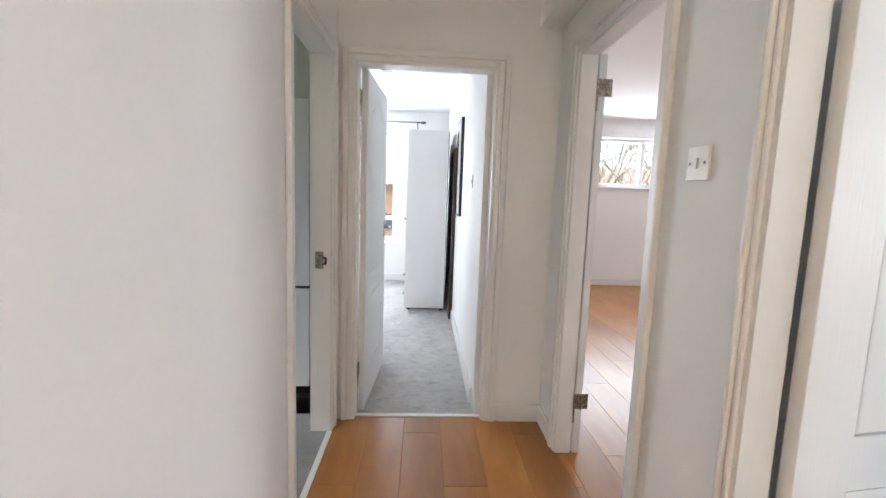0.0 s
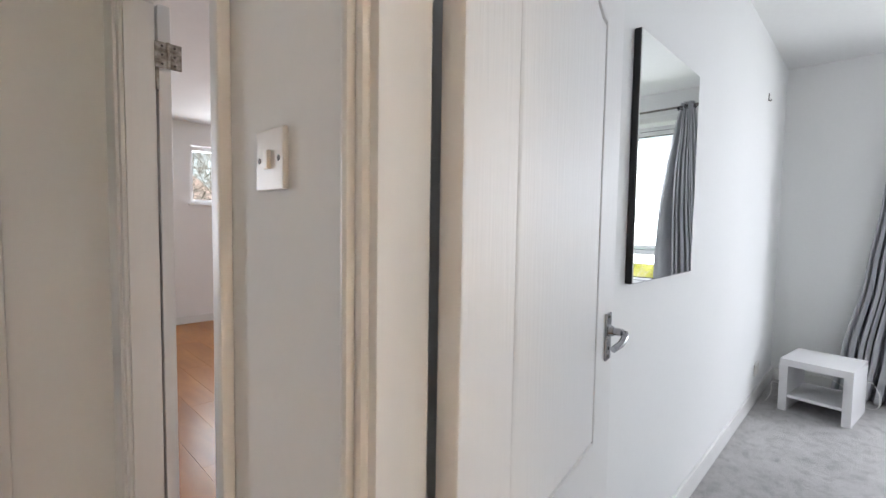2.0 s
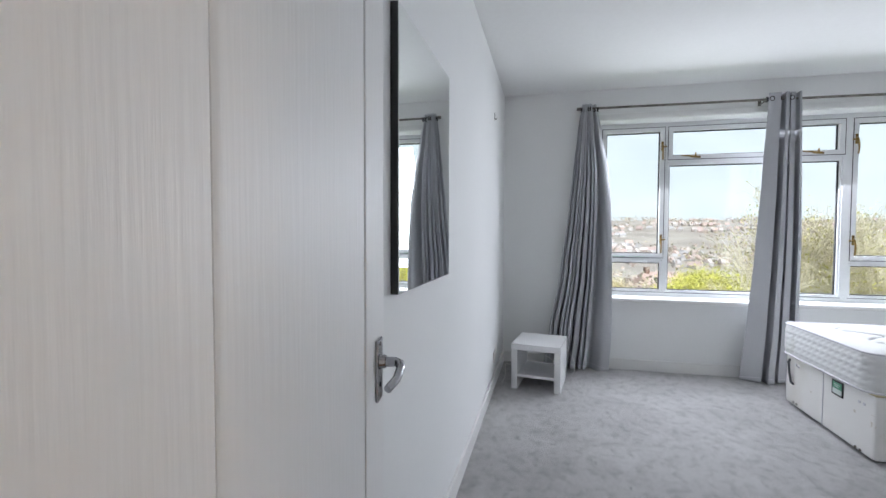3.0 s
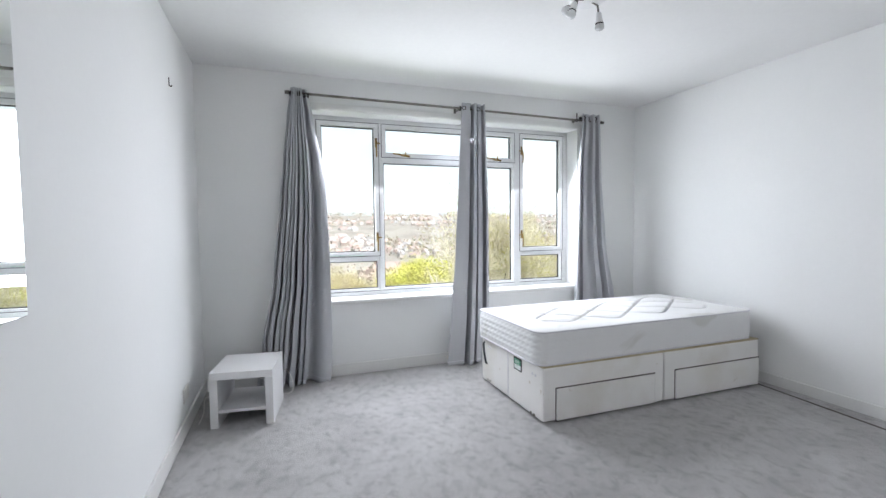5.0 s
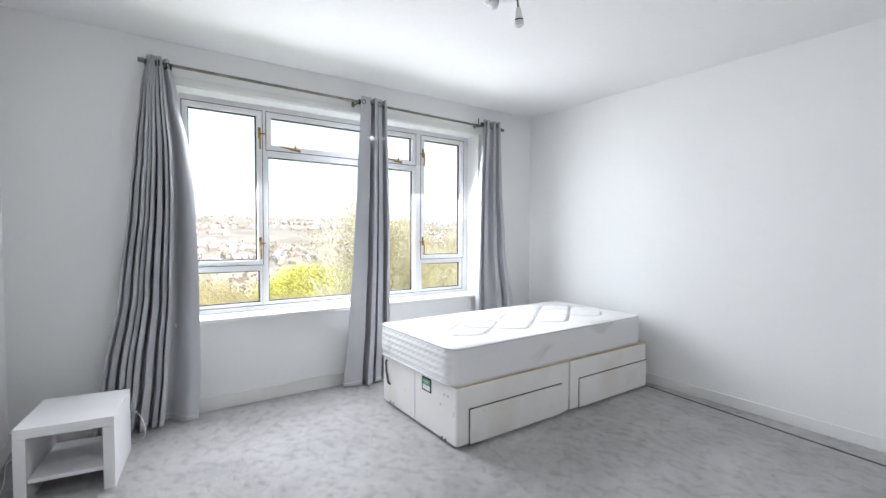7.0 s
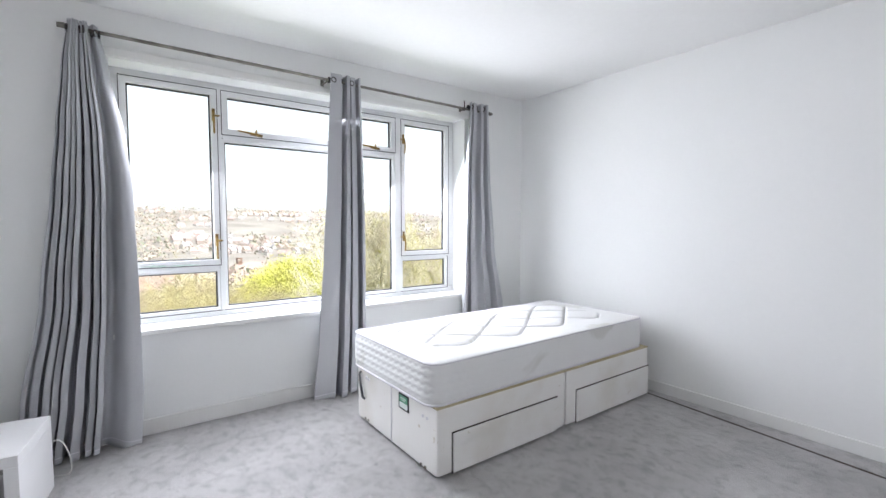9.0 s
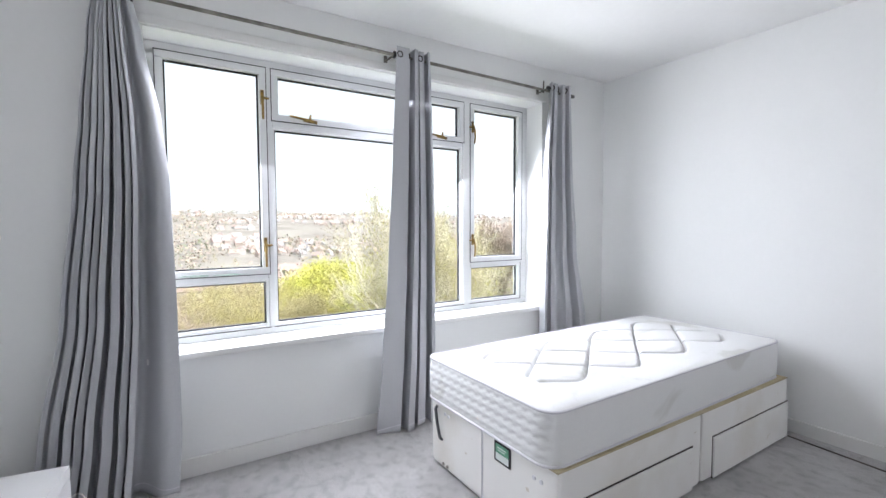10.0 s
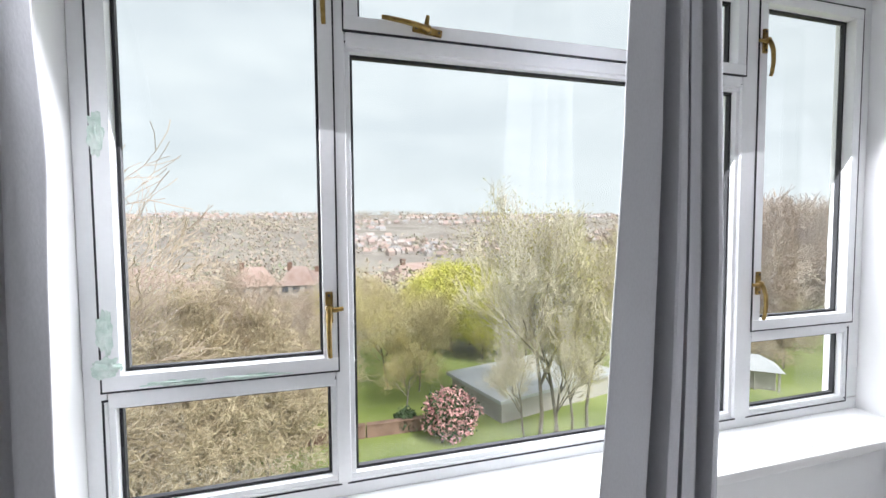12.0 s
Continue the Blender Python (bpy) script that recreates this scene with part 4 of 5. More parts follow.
for sx in (-0.036, 0.036):
    part("socket_face", box(sx - 0.02, sx + 0.02, -0.0105, -0.008, -0.026, 0.012, 0.001), PLASTIC, sock)
    part("switch_rocker", box(sx - 0.006, sx + 0.006, -0.013, -0.008, 0.018, 0.032, 0.001), PLASTIC, sock)

# ---- mirror, hook, ceiling light ----
mir = thing("wall_mirror", "frameless mirror on a black edged board on the wall", "mirror", pose(3.575, BED_N, 1.474))
part("backing", box(-0.312, 0.312, -0.022, 0, -0.40, 0.40, 0.002), BLACK, mir)
part("mirror_glass", box(-0.309, 0.309, -0.0255, -0.022, -0.397, 0.397), MIRROR, mir, "silvered mirror glass", soft=False)
hook = thing("picture_hook", "small dark picture hook in the bare wall", "hook", pose(5.60, BED_N, 2.15))
part("hook_plate", box(-0.006, 0.006, -0.004, 0, -0.018, 0.03, 0.001), SCREW, hook)
part("hook_bend", tube([(0, -0.003, -0.016), (0, -0.014, -0.022), (0, -0.016, -0.010)], 0.003, 8), SCREW, hook)

spot = thing("ceiling_spotlight", "white ceiling spotlight bar with adjustable heads, unlit", "ceiling light", pose(4.62, -0.70, CEIL))
part("base_plate", lathe([(0.098, 0), (0.102, -0.004), (0.102, -0.020), (0.092, -0.028), (0.0, -0.028)], 28), UPVC, spot)
for ang, tilt, reach in ((95, 60, 0.082), (108, 24, 0.118), (-80, 6, 0.085)):
    a = radians(ang)
    px, py = reach * math.cos(a), reach * math.sin(a)
    arm = part("arm", tube([(0.4 * px, 0.4 * py, -0.026), (0.9 * px, 0.9 * py, -0.034), (px, py, -0.072)], 0.0055, 10), STEEL, spot)
    head = lathe([(0.010, 0.0), (0.017, -0.006), (0.024, -0.055), (0.027, -0.075), (0.027, -0.080)], 20)
    lens_bm = lathe([(0.026, -0.080), (0.031, -0.094), (0.031, -0.112), (0.022, -0.120), (0.0, -0.122)], 20)
    band = lathe([(0.0275, -0.074), (0.0285, -0.076), (0.0285, -0.081), (0.0275, -0.083)], 20)
    turn = pose(px, py, -0.068) @ Matrix.Diagonal((0.8, 0.8, 0.8, 1)) @ Matrix.Rotation(radians(tilt), 4, Vector((-math.sin(a), math.cos(a), 0)) * -1)
    for b in (head, lens_bm, band):
        bmesh.ops.transform(b, matrix=turn, verts=b.verts[:])
    hd = part("spot_head", head, UPVC, spot)
    part("bulb", lens_bm, BULB, hd, "frosted reflector bulb")
    part("black_band", band, RUBBER, hd)

# ---- second bedroom ----
w2 = thing("window_second_bedroom", "white framed casement window in the second bedroom", "window", kind="structure")
part("window_frame", boxes((-0.55, 1.06, B2_N + 0.10, B2_N + 0.17, 2.04, 2.10), (-0.55, 1.06, B2_N + 0.10, B2_N + 0.17, 0.56, 0.62), (-0.55, -0.49, B2_N + 0.10, B2_N + 0.17, 0.62, 2.04), (1.0, 1.06, B2_N + 0.10, B2_N + 0.17, 0.62, 2.04), bevel=0.004), UPVC, w2)
part("mullion", box(0.74, 0.82, B2_N + 0.10, B2_N + 0.17, 0.62, 2.04, 0.004), UPVC, w2)
part("transom", box(-0.49, 0.74, B2_N + 0.105, B2_N + 0.165, 1.74, 1.80, 0.004), UPVC, w2)
part("transom", box(-0.49, 0.74, B2_N + 0.105, B2_N + 0.165, 0.86, 0.92, 0.004), UPVC, w2)
part("transom", box(0.82, 1.0, B2_N + 0.105, B2_N + 0.165, 0.86, 0.92, 0.004), UPVC, w2)
for x0, x1, z0, z1 in ((-0.49, 0.74, 0.62, 0.86), (-0.49, 0.74, 0.92, 1.74), (-0.49, 0.74, 1.80, 2.04), (0.82, 1.0, 0.62, 0.86), (0.82, 1.0, 0.92, 2.04)):
    part("pane", box(x0, x1, B2_N + 0.13, B2_N + 0.136, z0, z1), GLASS, w2).visible_shadow = False
for z in (1.10, 1.86):
    hh = part("window_handle", tube([(0.80, B2_N + 0.10, z + 0.03), (0.80, B2_N + 0.07, z + 0.01), (0.80, B2_N + 0.065, z - 0.07)], 0.008, 8), BRASS, w2, "brass window handle")
structure("window_sill", box(-0.58, 1.09, B2_N - 0.04, B2_N + 0.11, 0.53, 0.556, 0.005), GLOSS, "white painted window sill board", "window sill")
rail2 = thing("curtain_rail", "bare steel curtain pole above the second bedroom's window", "curtain rail")
part("pole", tube([(-0.9, 6.55, 2.19), (1.38, 6.55, 2.19)], 0.010, 10), STEEL, rail2)
part("finial", tube([(1.38, 6.55, 2.19), (1.44, 6.55, 2.19)], 0.018, 12), STEEL, rail2)
part("track", box(-0.9, 1.30, 6.60, 6.625, 2.13, 2.15, 0.003), UPVC, rail2)
for x in (0.4, 1.33):
    part("bracket", tube([(x, 6.55, 2.18), (x, B2_N - 0.002, 2.15)], 0.007, 8), STEEL, rail2)

ward = thing("wardrobe", "tall plain white wardrobe with a dark back board", "wardrobe", pose(1.262, 5.15, 0, 0, 0, -1))
part("side_panel", box(0, 0.42, 0, 0.018, 0.03, 1.90, 0.002), FURNITURE, ward)
part("carcass", box(0.02, 0.42, 0.018, 1.20, 0.05, 1.88, 0.002), FURNITURE, ward)
part("top_panel", box(0, 0.42, 0.018, 1.22, 1.88, 1.90, 0.002), FURNITURE, ward)
part("back_board", box(0.42, 0.428, 0.0, 1.22, 0.04, 1.89, 0.001), DARK, ward, "dark brown back board")
for y0, y1 in ((0.02, 0.61), (0.615, 1.20)):
    dd = part("wardrobe_door", box(0.0, 0.018, y0, y1, 0.48, 1.87, 0.002), FURNITURE, ward)
    part("knob", tube([(0.0, y0 + 0.05, 0.98), (-0.024, y0 + 0.05, 0.98)], 0.010, 10), CHROME, dd)
for z0, z1 in ((0.06, 0.26), (0.265, 0.47)):
    dd = part("wardrobe_drawer", box(0.0, 0.018, 0.02, 1.20, z0, z1, 0.002), FURNITURE, ward)
    part("knob", tube([(0.0, 0.12, (z0 + z1) / 2), (-0.024, 0.12, (z0 + z1) / 2)], 0.012, 10), CHROME, dd)
for x in (0.03, 0.38):
    for y in (0.03, 1.16):
        part("foot", box(x, x + 0.03, y, y + 0.03, 0, 0.05, 0.002), SCREW, ward)
mir2 = thing("wall_mirror", "black edged mirror on the second bedroom's wall", "mirror", pose(B2_E, 4.42, 1.48))
part("backing", box(-0.024, 0, -0.20, 0.20, -0.41, 0.41, 0.002), BLACK, mir2)
part("mirror_glass", box(-0.027, -0.024, -0.185, 0.185, -0.395, 0.395), MIRROR, mir2, soft=False)
# added upright that stands in for the dark gap between wardrobe and wall
tall = thing("leaning_mirror", "tall dark upright with mirror glass, standing in for the gap behind the wardrobe", "mirror", pose(B2_E - 0.02, 5.0, 0))
part("frame", box(-0.016, 0.016, -0.16, 0.16, 0.0, 1.70, 0.003), DARK, tall)
part("mirror_glass", box(-0.018, -0.0165, -0.13, 0.13, 0.04, 1.66), MIRROR, tall, soft=False)

# ---- living room window ----
w3 = thing("window_living_room", "white framed high strip window in the living room", "window", kind="structure")
part("window_frame", boxes((3.55, 6.90, LV_N + 0.09, LV_N + 0.16, 2.09, 2.14), (3.55, 6.90, LV_N + 0.09, LV_N + 0.16, 1.45, 1.50), (3.55, 3.60, LV_N + 0.09, LV_N + 0.16, 1.50, 2.09), (6.85, 6.90, LV_N + 0.09, LV_N + 0.16, 1.50, 2.09), bevel=0.004), UPVC, w3)
xs = [3.60, 4.61, 5.62, 6.85]
for x in xs[1:-1]:
    part("mullion", box(x - 0.03, x + 0.03, LV_N + 0.09, LV_N + 0.16, 1.50, 2.09, 0.004), UPVC, w3)
for a, b in zip(xs, xs[1:]):
    part("pane", box(a, b, LV_N + 0.12, LV_N + 0.126, 1.50, 2.09), GLASS, w3).visible_shadow = False
structure("window_sill", box(3.52, 6.93, LV_N - 0.03, LV_N + 0.10, 1.42, 1.448, 0.004), GLOSS, "white painted high window sill", "window sill")

# ---- kitchen ----
fr = thing("fridge_freezer", "tall white fridge freezer with black recessed handle", "fridge", pose(0.20, 3.085, 0))
part("cabinet", box(0, 0.58, 0.05, 0.62, 0.05, 1.76, 0.006), FRIDGE, fr)
part("fridge_door", box(0, 0.58, 0, 0.048, 0.682, 1.76, 0.008), FRIDGE, fr)
part("freezer_door", box(0, 0.58, 0, 0.048, 0.06, 0.668, 0.008), FRIDGE, fr)
part("door_gap", box(0.004, 0.576, 0.012, 0.05, 0.668, 0.682), BLACK, fr)
part("plinth", box(0.01, 0.57, 0.03, 0.60, 0.0, 0.055, 0.002), BLACK, fr)
part("handle", box(0.384, 0.408, -0.022, 0.002, 0.88, 1.06, 0.006), BLACK, fr, "black door handle")
# unseen window, added so that daylight reaches the kitchen
kw = thing("window_kitchen", "white framed kitchen window, out of view, added for daylight", "window", kind="structure")
part("window_frame", boxes((KT_W - 0.15, KT_W - 0.09, 1.0, 2.4, 1.0, 1.06), (KT_W - 0.15, KT_W - 0.09, 1.0, 2.4, 2.04, 2.1), (KT_W - 0.15, KT_W - 0.09, 1.0, 1.06, 1.06, 2.04), (KT_W - 0.15, KT_W - 0.09, 2.34, 2.4, 1.06, 2.04), bevel=0.004), UPVC, kw)
part("pane", box(KT_W - 0.125, KT_W - 0.119, 1.06, 2.34, 1.06, 2.04), GLASS, kw).visible_shadow = False

alarm = thing("smoke_alarm", "round white smoke alarm on the second bedroom's ceiling", "smoke alarm", pose(1.066, 4.795, B2_CEIL))
part("base_plate", lathe([(0.052, 0), (0.054, -0.006), (0.050, -0.010), (0.0, -0.010)], 24), PLASTIC, alarm)
part("cover", lathe([(0.048, -0.010), (0.050, -0.024), (0.040, -0.034), (0.0, -0.036)], 24), PLASTIC, alarm)

# ---- hall ceiling light, behind and above the walker ----
hl = thing("hall_ceiling_light", "round opal ceiling light, lit warm", "ceiling light", pose(1.45, -0.85, CEIL))
part("base_plate", lathe([(0.13, 0), (0.135, -0.01), (0.135, -0.025), (0.0, -0.025)], 28), UPVC, hl)
part("opal_shade", lathe([(0.128, -0.025), (0.14, -0.05), (0.13, -0.085), (0.08, -0.11), (0.0, -0.118)], 28), lamp_glow_material(), hl, "glowing opal glass shade")

# ---- outside: the ground, falling to a valley and rising to a built-up hill ----
def ground_z(x, y):
    d = x - 7
    if d < 0:
        base = -8.2
    else:
        def s(a, b):
            t = max(0.0, min(1.0, (d - a) / (b - a)))
            return t * t * (3 - 2 * t)
        base = -8.2 - 3.0 * s(20, 60) - 17.0 * s(50, 190) + 10.0 * s(230, 480) + 45.0 * s(330, 1000)
    far = max(0.0, min(1.0, (math.hypot(d, y) - 60) / 300))
    return base + far * (7.0 * noise.noise(Vector((x / 260, y / 260, 0.4))) + 2.0 * noise.noise(Vector((x / 70, y / 70, 2.4))))


def ground_sheet():
    bm = bmesh.new()
    ticks = sorted({round(s * (3 * k + 0.045 * k ** 2.6), 2) for k in range(0, 56) for s in (-1, 1)})
    ticks = [t for t in ticks if abs(t) < 2400]
    grid = [[bm.verts.new((7 + x, y, ground_z(7 + x, y))) for y in ticks] for x in ticks]
    for a, b in zip(grid, grid[1:]):
        for k in range(len(ticks) - 1):
            bm.faces.new((a[k], b[k], b[k + 1], a[k + 1]))
    return bm


def ground_material():
    m, nt, bs = nodes_of("lawn_and_far_fields")
    lawn = ramp_mix(nt, noise_fac(nt, 0.25, 6), (0.15, 0.205, 0.04), (0.26, 0.32, 0.09), 0.35, 0.65)
    wood = ramp_mix(nt, noise_fac(nt, 0.02, 8), (0.26, 0.23, 0.205), (0.35, 0.32, 0.285), 0.4, 0.6)
    geo = nt.nodes.new("ShaderNodeNewGeometry")
    sep = nt.nodes.new("ShaderNodeSeparateXYZ")
    nt.links.new(geo.outputs["Position"], sep.inputs["Vector"])
    rng = nt.nodes.new("ShaderNodeMapRange")
    rng.inputs["From Min"].default_value, rng.inputs["From Max"].default_value = 40, 60
    nt.links.new(sep.outputs["X"], rng.inputs["Value"])
    mx = nt.nodes.new("ShaderNodeMix")
    mx.data_type = "RGBA"
    nt.links.new(rng.outputs["Result"], mx.inputs["Factor"])
    nt.links.new(lawn, mx.inputs["A"])
    nt.links.new(wood, mx.inputs["B"])
    nt.links.new(mx.outputs["Result"], bs.inputs["Base Color"])
    bs.inputs["Roughness"].default_value = 0.95
    bump(nt, bs, noise_fac(nt, 4, 5), 0.5, 0.05)
    return m


structure("car_park", box(-26, 5.5, 11, 40, -8.6, -8.14), surface("worn_asphalt", (0.10, 0.10, 0.105), (0.17, 0.17, 0.175), 0.4, 0.9, grain=0.3, depth=0.01), "grey asphalt yard behind the flats", "road")
structure("ground", ground_sheet(), ground_material(), "spring lawn below and rolling country to the horizon", "ground")


# ---- trees ----
def grow(seed, height, spread, levels, splits, upright, trunk_r, twig_len, start=0.25):
    """Branch segments of a tree: lists of (from, to, radius from, radius to, level) and the tips."""
    rnd = random.Random(seed)
    segs, tips = [], []

    def limb(p, d, length, r, level):
        n = 4 if level < 2 else 3
        q, dd = p.copy(), d.copy()
        for k in range(n):
            dd = (dd + Vector((rnd.uniform(-1, 1), rnd.uniform(-1, 1), rnd.uniform(-0.6, 1) * upright)) * (0.16 + 0.05 * level)).normalized()
            e = q + dd * (length / n)
            r1 = r * (1 - 0.16 * (k + 1) / n * 2)
            segs.append((q.copy(), e.copy(), r * (1 - 0.32 * k / n), r1, level))
            if level < levels and (level > 0 or k >= 1 or start < 0.2):
                for _ in range(splits if k else max(1, splits - 1)):
                    side = dd.orthogonal().normalized()
                    side = Matrix.Rotation(rnd.uniform(0, 2 * math.pi), 3, dd) @ side
                    nd = (dd * rnd.uniform(0.5, 1.0) + side * spread * rnd.uniform(0.7, 1.3) + Vector((0, 0, 0.25 * upright))).normalized()
                    limb(e, nd, length * rnd.uniform(0.52, 0.72), max(r1 * 0.62, 0.006), level + 1)
            q = e
        tips.append((q.copy(), dd.copy()))
    limb(Vector((0, 0, 0)), Vector((0, 0, 1)), height * 0.55, trunk_r, 0)
    f = height / max(q.z for p, q, *_ in segs)
    segs = [(p * f, q * f, max(r0 * f, 0.004), max(r1 * f, 0.004), lv) for p, q, r0, r1, lv in segs]
    return segs, [(p * f, d) for p, d in tips]


def segs_mesh(name, segs, material, wanted, min_r):
    verts, faces = [], []
    for p, q, r0, r1, level in segs:
        if not wanted(level):
            continue
        d = (q - p).normalized()
        a = d.orthogonal().normalized()
        b = d.cross(a)
        sides = 6 if level == 0 else (4 if level == 1 else 3)
        o = len(verts)
        for c, r in ((p, max(r0, min_r)), (q, max(r1, min_r))):
            for k in range(sides):
                t = 2 * math.pi * k / sides
                verts.append(c + r * (math.cos(t) * a + math.sin(t) * b))
        for k in range(sides):
            faces.append((o + k, o + (k + 1) % sides, o + sides + (k + 1) % sides, o + sides + k))
    me = bpy.data.meshes.new(name)
    me.from_pydata(verts, [], faces)
    me.materials.append(material)
    return me


def leaf_mesh(name, points, size, per, scatter, seed, material):
    rnd = random.Random(seed)
    verts, faces = [], []
    for p in points:
        for _ in range(per):
            c = p + Vector([rnd.gauss(0, scatter) for _ in range(3)])
            a = Vector([rnd.uniform(-1, 1) for _ in range(3)]).normalized()
            b = a.orthogonal().normalized()
            s = size * rnd.uniform(0.6, 1.4)
            o = len(verts)
            verts += [c - a * s, c + b * s * 0.5, c + a * s, c - b * s * 0.5]
            faces.append((o, o + 1, o + 2, o + 3))
    me = bpy.data.meshes.new(name)
    me.from_pydata(verts, [], faces)
    me.materials.append(material)
    return me


def tree(label, seed, height, spread, levels, splits, upright, trunk_r, twig_mat, leaf=None, min_r=0.010, category="tree"):
    """leaf: (size, number at each tip, scatter, material)"""
    t = thing("tree", label, category, group="trees below the window")
    segs, tips = grow(seed, height, spread, levels, splits, upright, trunk_r, 0.5)
    tr = new("trunk", segs_mesh("trunk", segs, BARK, lambda l: l < 2, 0.02))
    tr.parent = t
    cr = new("crown", segs_mesh("crown", segs, twig_mat, lambda l: l >= 2, min_r))
    cr.parent = t
    if leaf:
        size, per, scatter, mat = leaf
        lf = new("leaves", leaf_mesh("leaves", [p for p, d in tips], size, per, scatter, seed, mat))
        lf.parent = t
    return t


def plant(ob, x, y, rz=0, s=1.0, dz=0.0):
    ob.scale = (s, s, s)
    ob.matrix_basis = pose(x, y, ground_z(x, y) + dz - 0.05, 0, 0, rz) @ Matrix.Diagonal((s, s, s, 1))
    return ob


bare = tree("bare brown winter tree with a dense tangle of twigs", 11, 9.0, 0.85, 5, 2, 0.25, 0.13, TWIG, min_r=0.007)
plant(bare, 23.0, 5.2, 0, 0.72)
ochre = tree("bare ochre tree with fine twigs", 23, 9.0, 0.8, 5, 2, 0.35, 0.13, OCHRE_TWIG, (0.035, 1, 0.15, BUDS), min_r=0.0055)
plant(ochre, 27.5, 1.5, 40, 0.62)
tall_tree = tree("tall upright tree, bare but for yellow-green buds", 37, 11.0, 0.5, 5, 2, 0.9, 0.12, WHITE_TWIG, (0.04, 1, 0.25, BUDS), min_r=0.008)
plant(tall_tree, 22.6, -9.3, 0, 1.08)
leafy = tree("willow-like tree in bright yellow-green new leaf", 41, 7.0, 0.9, 4, 3, 0.3, 0.16, OCHRE_TWIG, (0.09, 5, 0.42, WILLOW), min_r=0.016)
plant(leafy, 42.0, -13.0, 0, 1.05)
tangle = tree("pale bare scrubby tree with arching twigs", 61, 8.0, 0.95, 5, 2, 0.1, 0.14, PALE_TWIG, min_r=0.013)
plant(tangle, 19.8, 4.6, 33, 0.66)
lanky = tree("tall thin bare tree with open sprays of twigs", 73, 13.0, 0.62, 4, 2, 0.5, 0.14, TWIG, min_r=0.012)
plant(lanky, 22.5, 6.9, 0, 1.0)
far_bare = tree("tall bare grey-brown tree in a wood", 83, 13.0, 0.75, 4, 3, 0.45, 0.18, TWIG, min_r=0.022)
plant(far_bare, 35.0, -41.0, 0, 1.0)


def again(src, rows):
    for x, y, rz, s in rows:
        plant(copy_thing(src, Matrix()), x, y, rz, s)


again(bare, [(22.0, 8.0, 130, 0.8), (26.0, 11.0, 200, 0.9), (29.0, 7.0, 70, 0.8), (36.0, 14.0, 15, 1.0), (40.0, 5.0, 95, 0.95), (43.0, -20.0, 45, 1.2), (50.0, 10.0, 320, 0.75), (33.0, 3.5, 260, 0.8), (24.6, 0.4, 340, 0.55), (26.5, 3.2, 45, 0.8), (28.0, 5.0, 135, 0.85), (30.0, 1.0, 285, 0.75)])
again(ochre, [(35.0, -0.5, 120, 0.72), (27.3, -4.2, 210, 0.5), (31.5, -4.0, 25, 0.72), (33.0, -6.3, 140, 0.8), (30.2, -5.6, 260, 0.55), (37.0, -5.4, 330, 0.85), (38.5, -7.6, 75, 0.8), (42.0, -3.0, 300, 0.95), (36.0, 9.5, 10, 0.85), (28.0, 14.0, 170, 0.9), (52.0, -2.0, 60, 0.75), (47.0, -19.0, 5, 1.1), (24.0, 7.0, 250, 0.74), (34.0, -14.5, 70, 0.85), (38.0, -22.0, 150, 0.95), (25.5, 4.3, 15, 0.66)])
again(tall_tree, [(22.9, -10.4, 100, 0.98), (23.3, -12.2, 200, 0.9), (31.0, -17.5, 60, 0.9), (22.3, -9.8, 300, 0.62), (22.7, -11.0, 20, 0.68), (23.1, -8.8, 140, 0.5)])
again(tangle, [(20.2, 6.6, 143, 0.74), (21.0, 2.9, 222, 0.6), (18.8, 7.6, 310, 0.8), (20.9, 4.2, 80, 0.66), (22.0, 5.6, 260, 0.86), (20.0, 5.6, 10, 0.7), (22.9, 2.0, 120, 0.64), (24.2, 3.0, 55, 0.85), (23.5, 7.8, 165, 0.95), (26.4, 1.0, 205, 0.7), (27.0, 5.8, 290, 0.95), (27.0, -26.6, 30, 0.45), (28.2, -28.6, 150, 0.55), (26.8, -29.6, 250, 0.5), (29.0, -26.0, 80, 0.6), (30.5, -28.0, 200, 0.7), (28.5, -31.5, 310, 0.6)])
again(far_bare, [(38, -46.5, 80, 1.05), (42, -51, 160, 1.1), (33, -36.5, 230, 0.9), (41, -44, 300, 1.1), (30, -31.5, 20, 0.75), (31, -36, 110, 0.8), (37, -39, 200, 1.0), (44, -57, 45, 1.1), (39, -54, 330, 1.0), (36, -32, 140, 0.9), (46, -47, 15, 1.1), (43, -30, 250, 0.9), (48, -38, 70, 1.0), (46, -24, 190, 0.9), (47, 16, 30, 0.5), (52, 22, 120, 0.6), (44, 10, 220, 0.45), (56, 8, 310, 0.45), (55, -6, 75, 0.5), (58, 0, 160, 0.45), (51, 3, 40, 0.42)])
again(leafy, [(40.0, -10.6, 80, 0.8), (45.0, -15.5, 160, 1.05), (50.0, -12.0, 250, 1.1), (37.0, -13.4, 20, 0.75), (40.0, -15.0, 200, 0.9), (36.0, -11.8, 300, 0.55)])


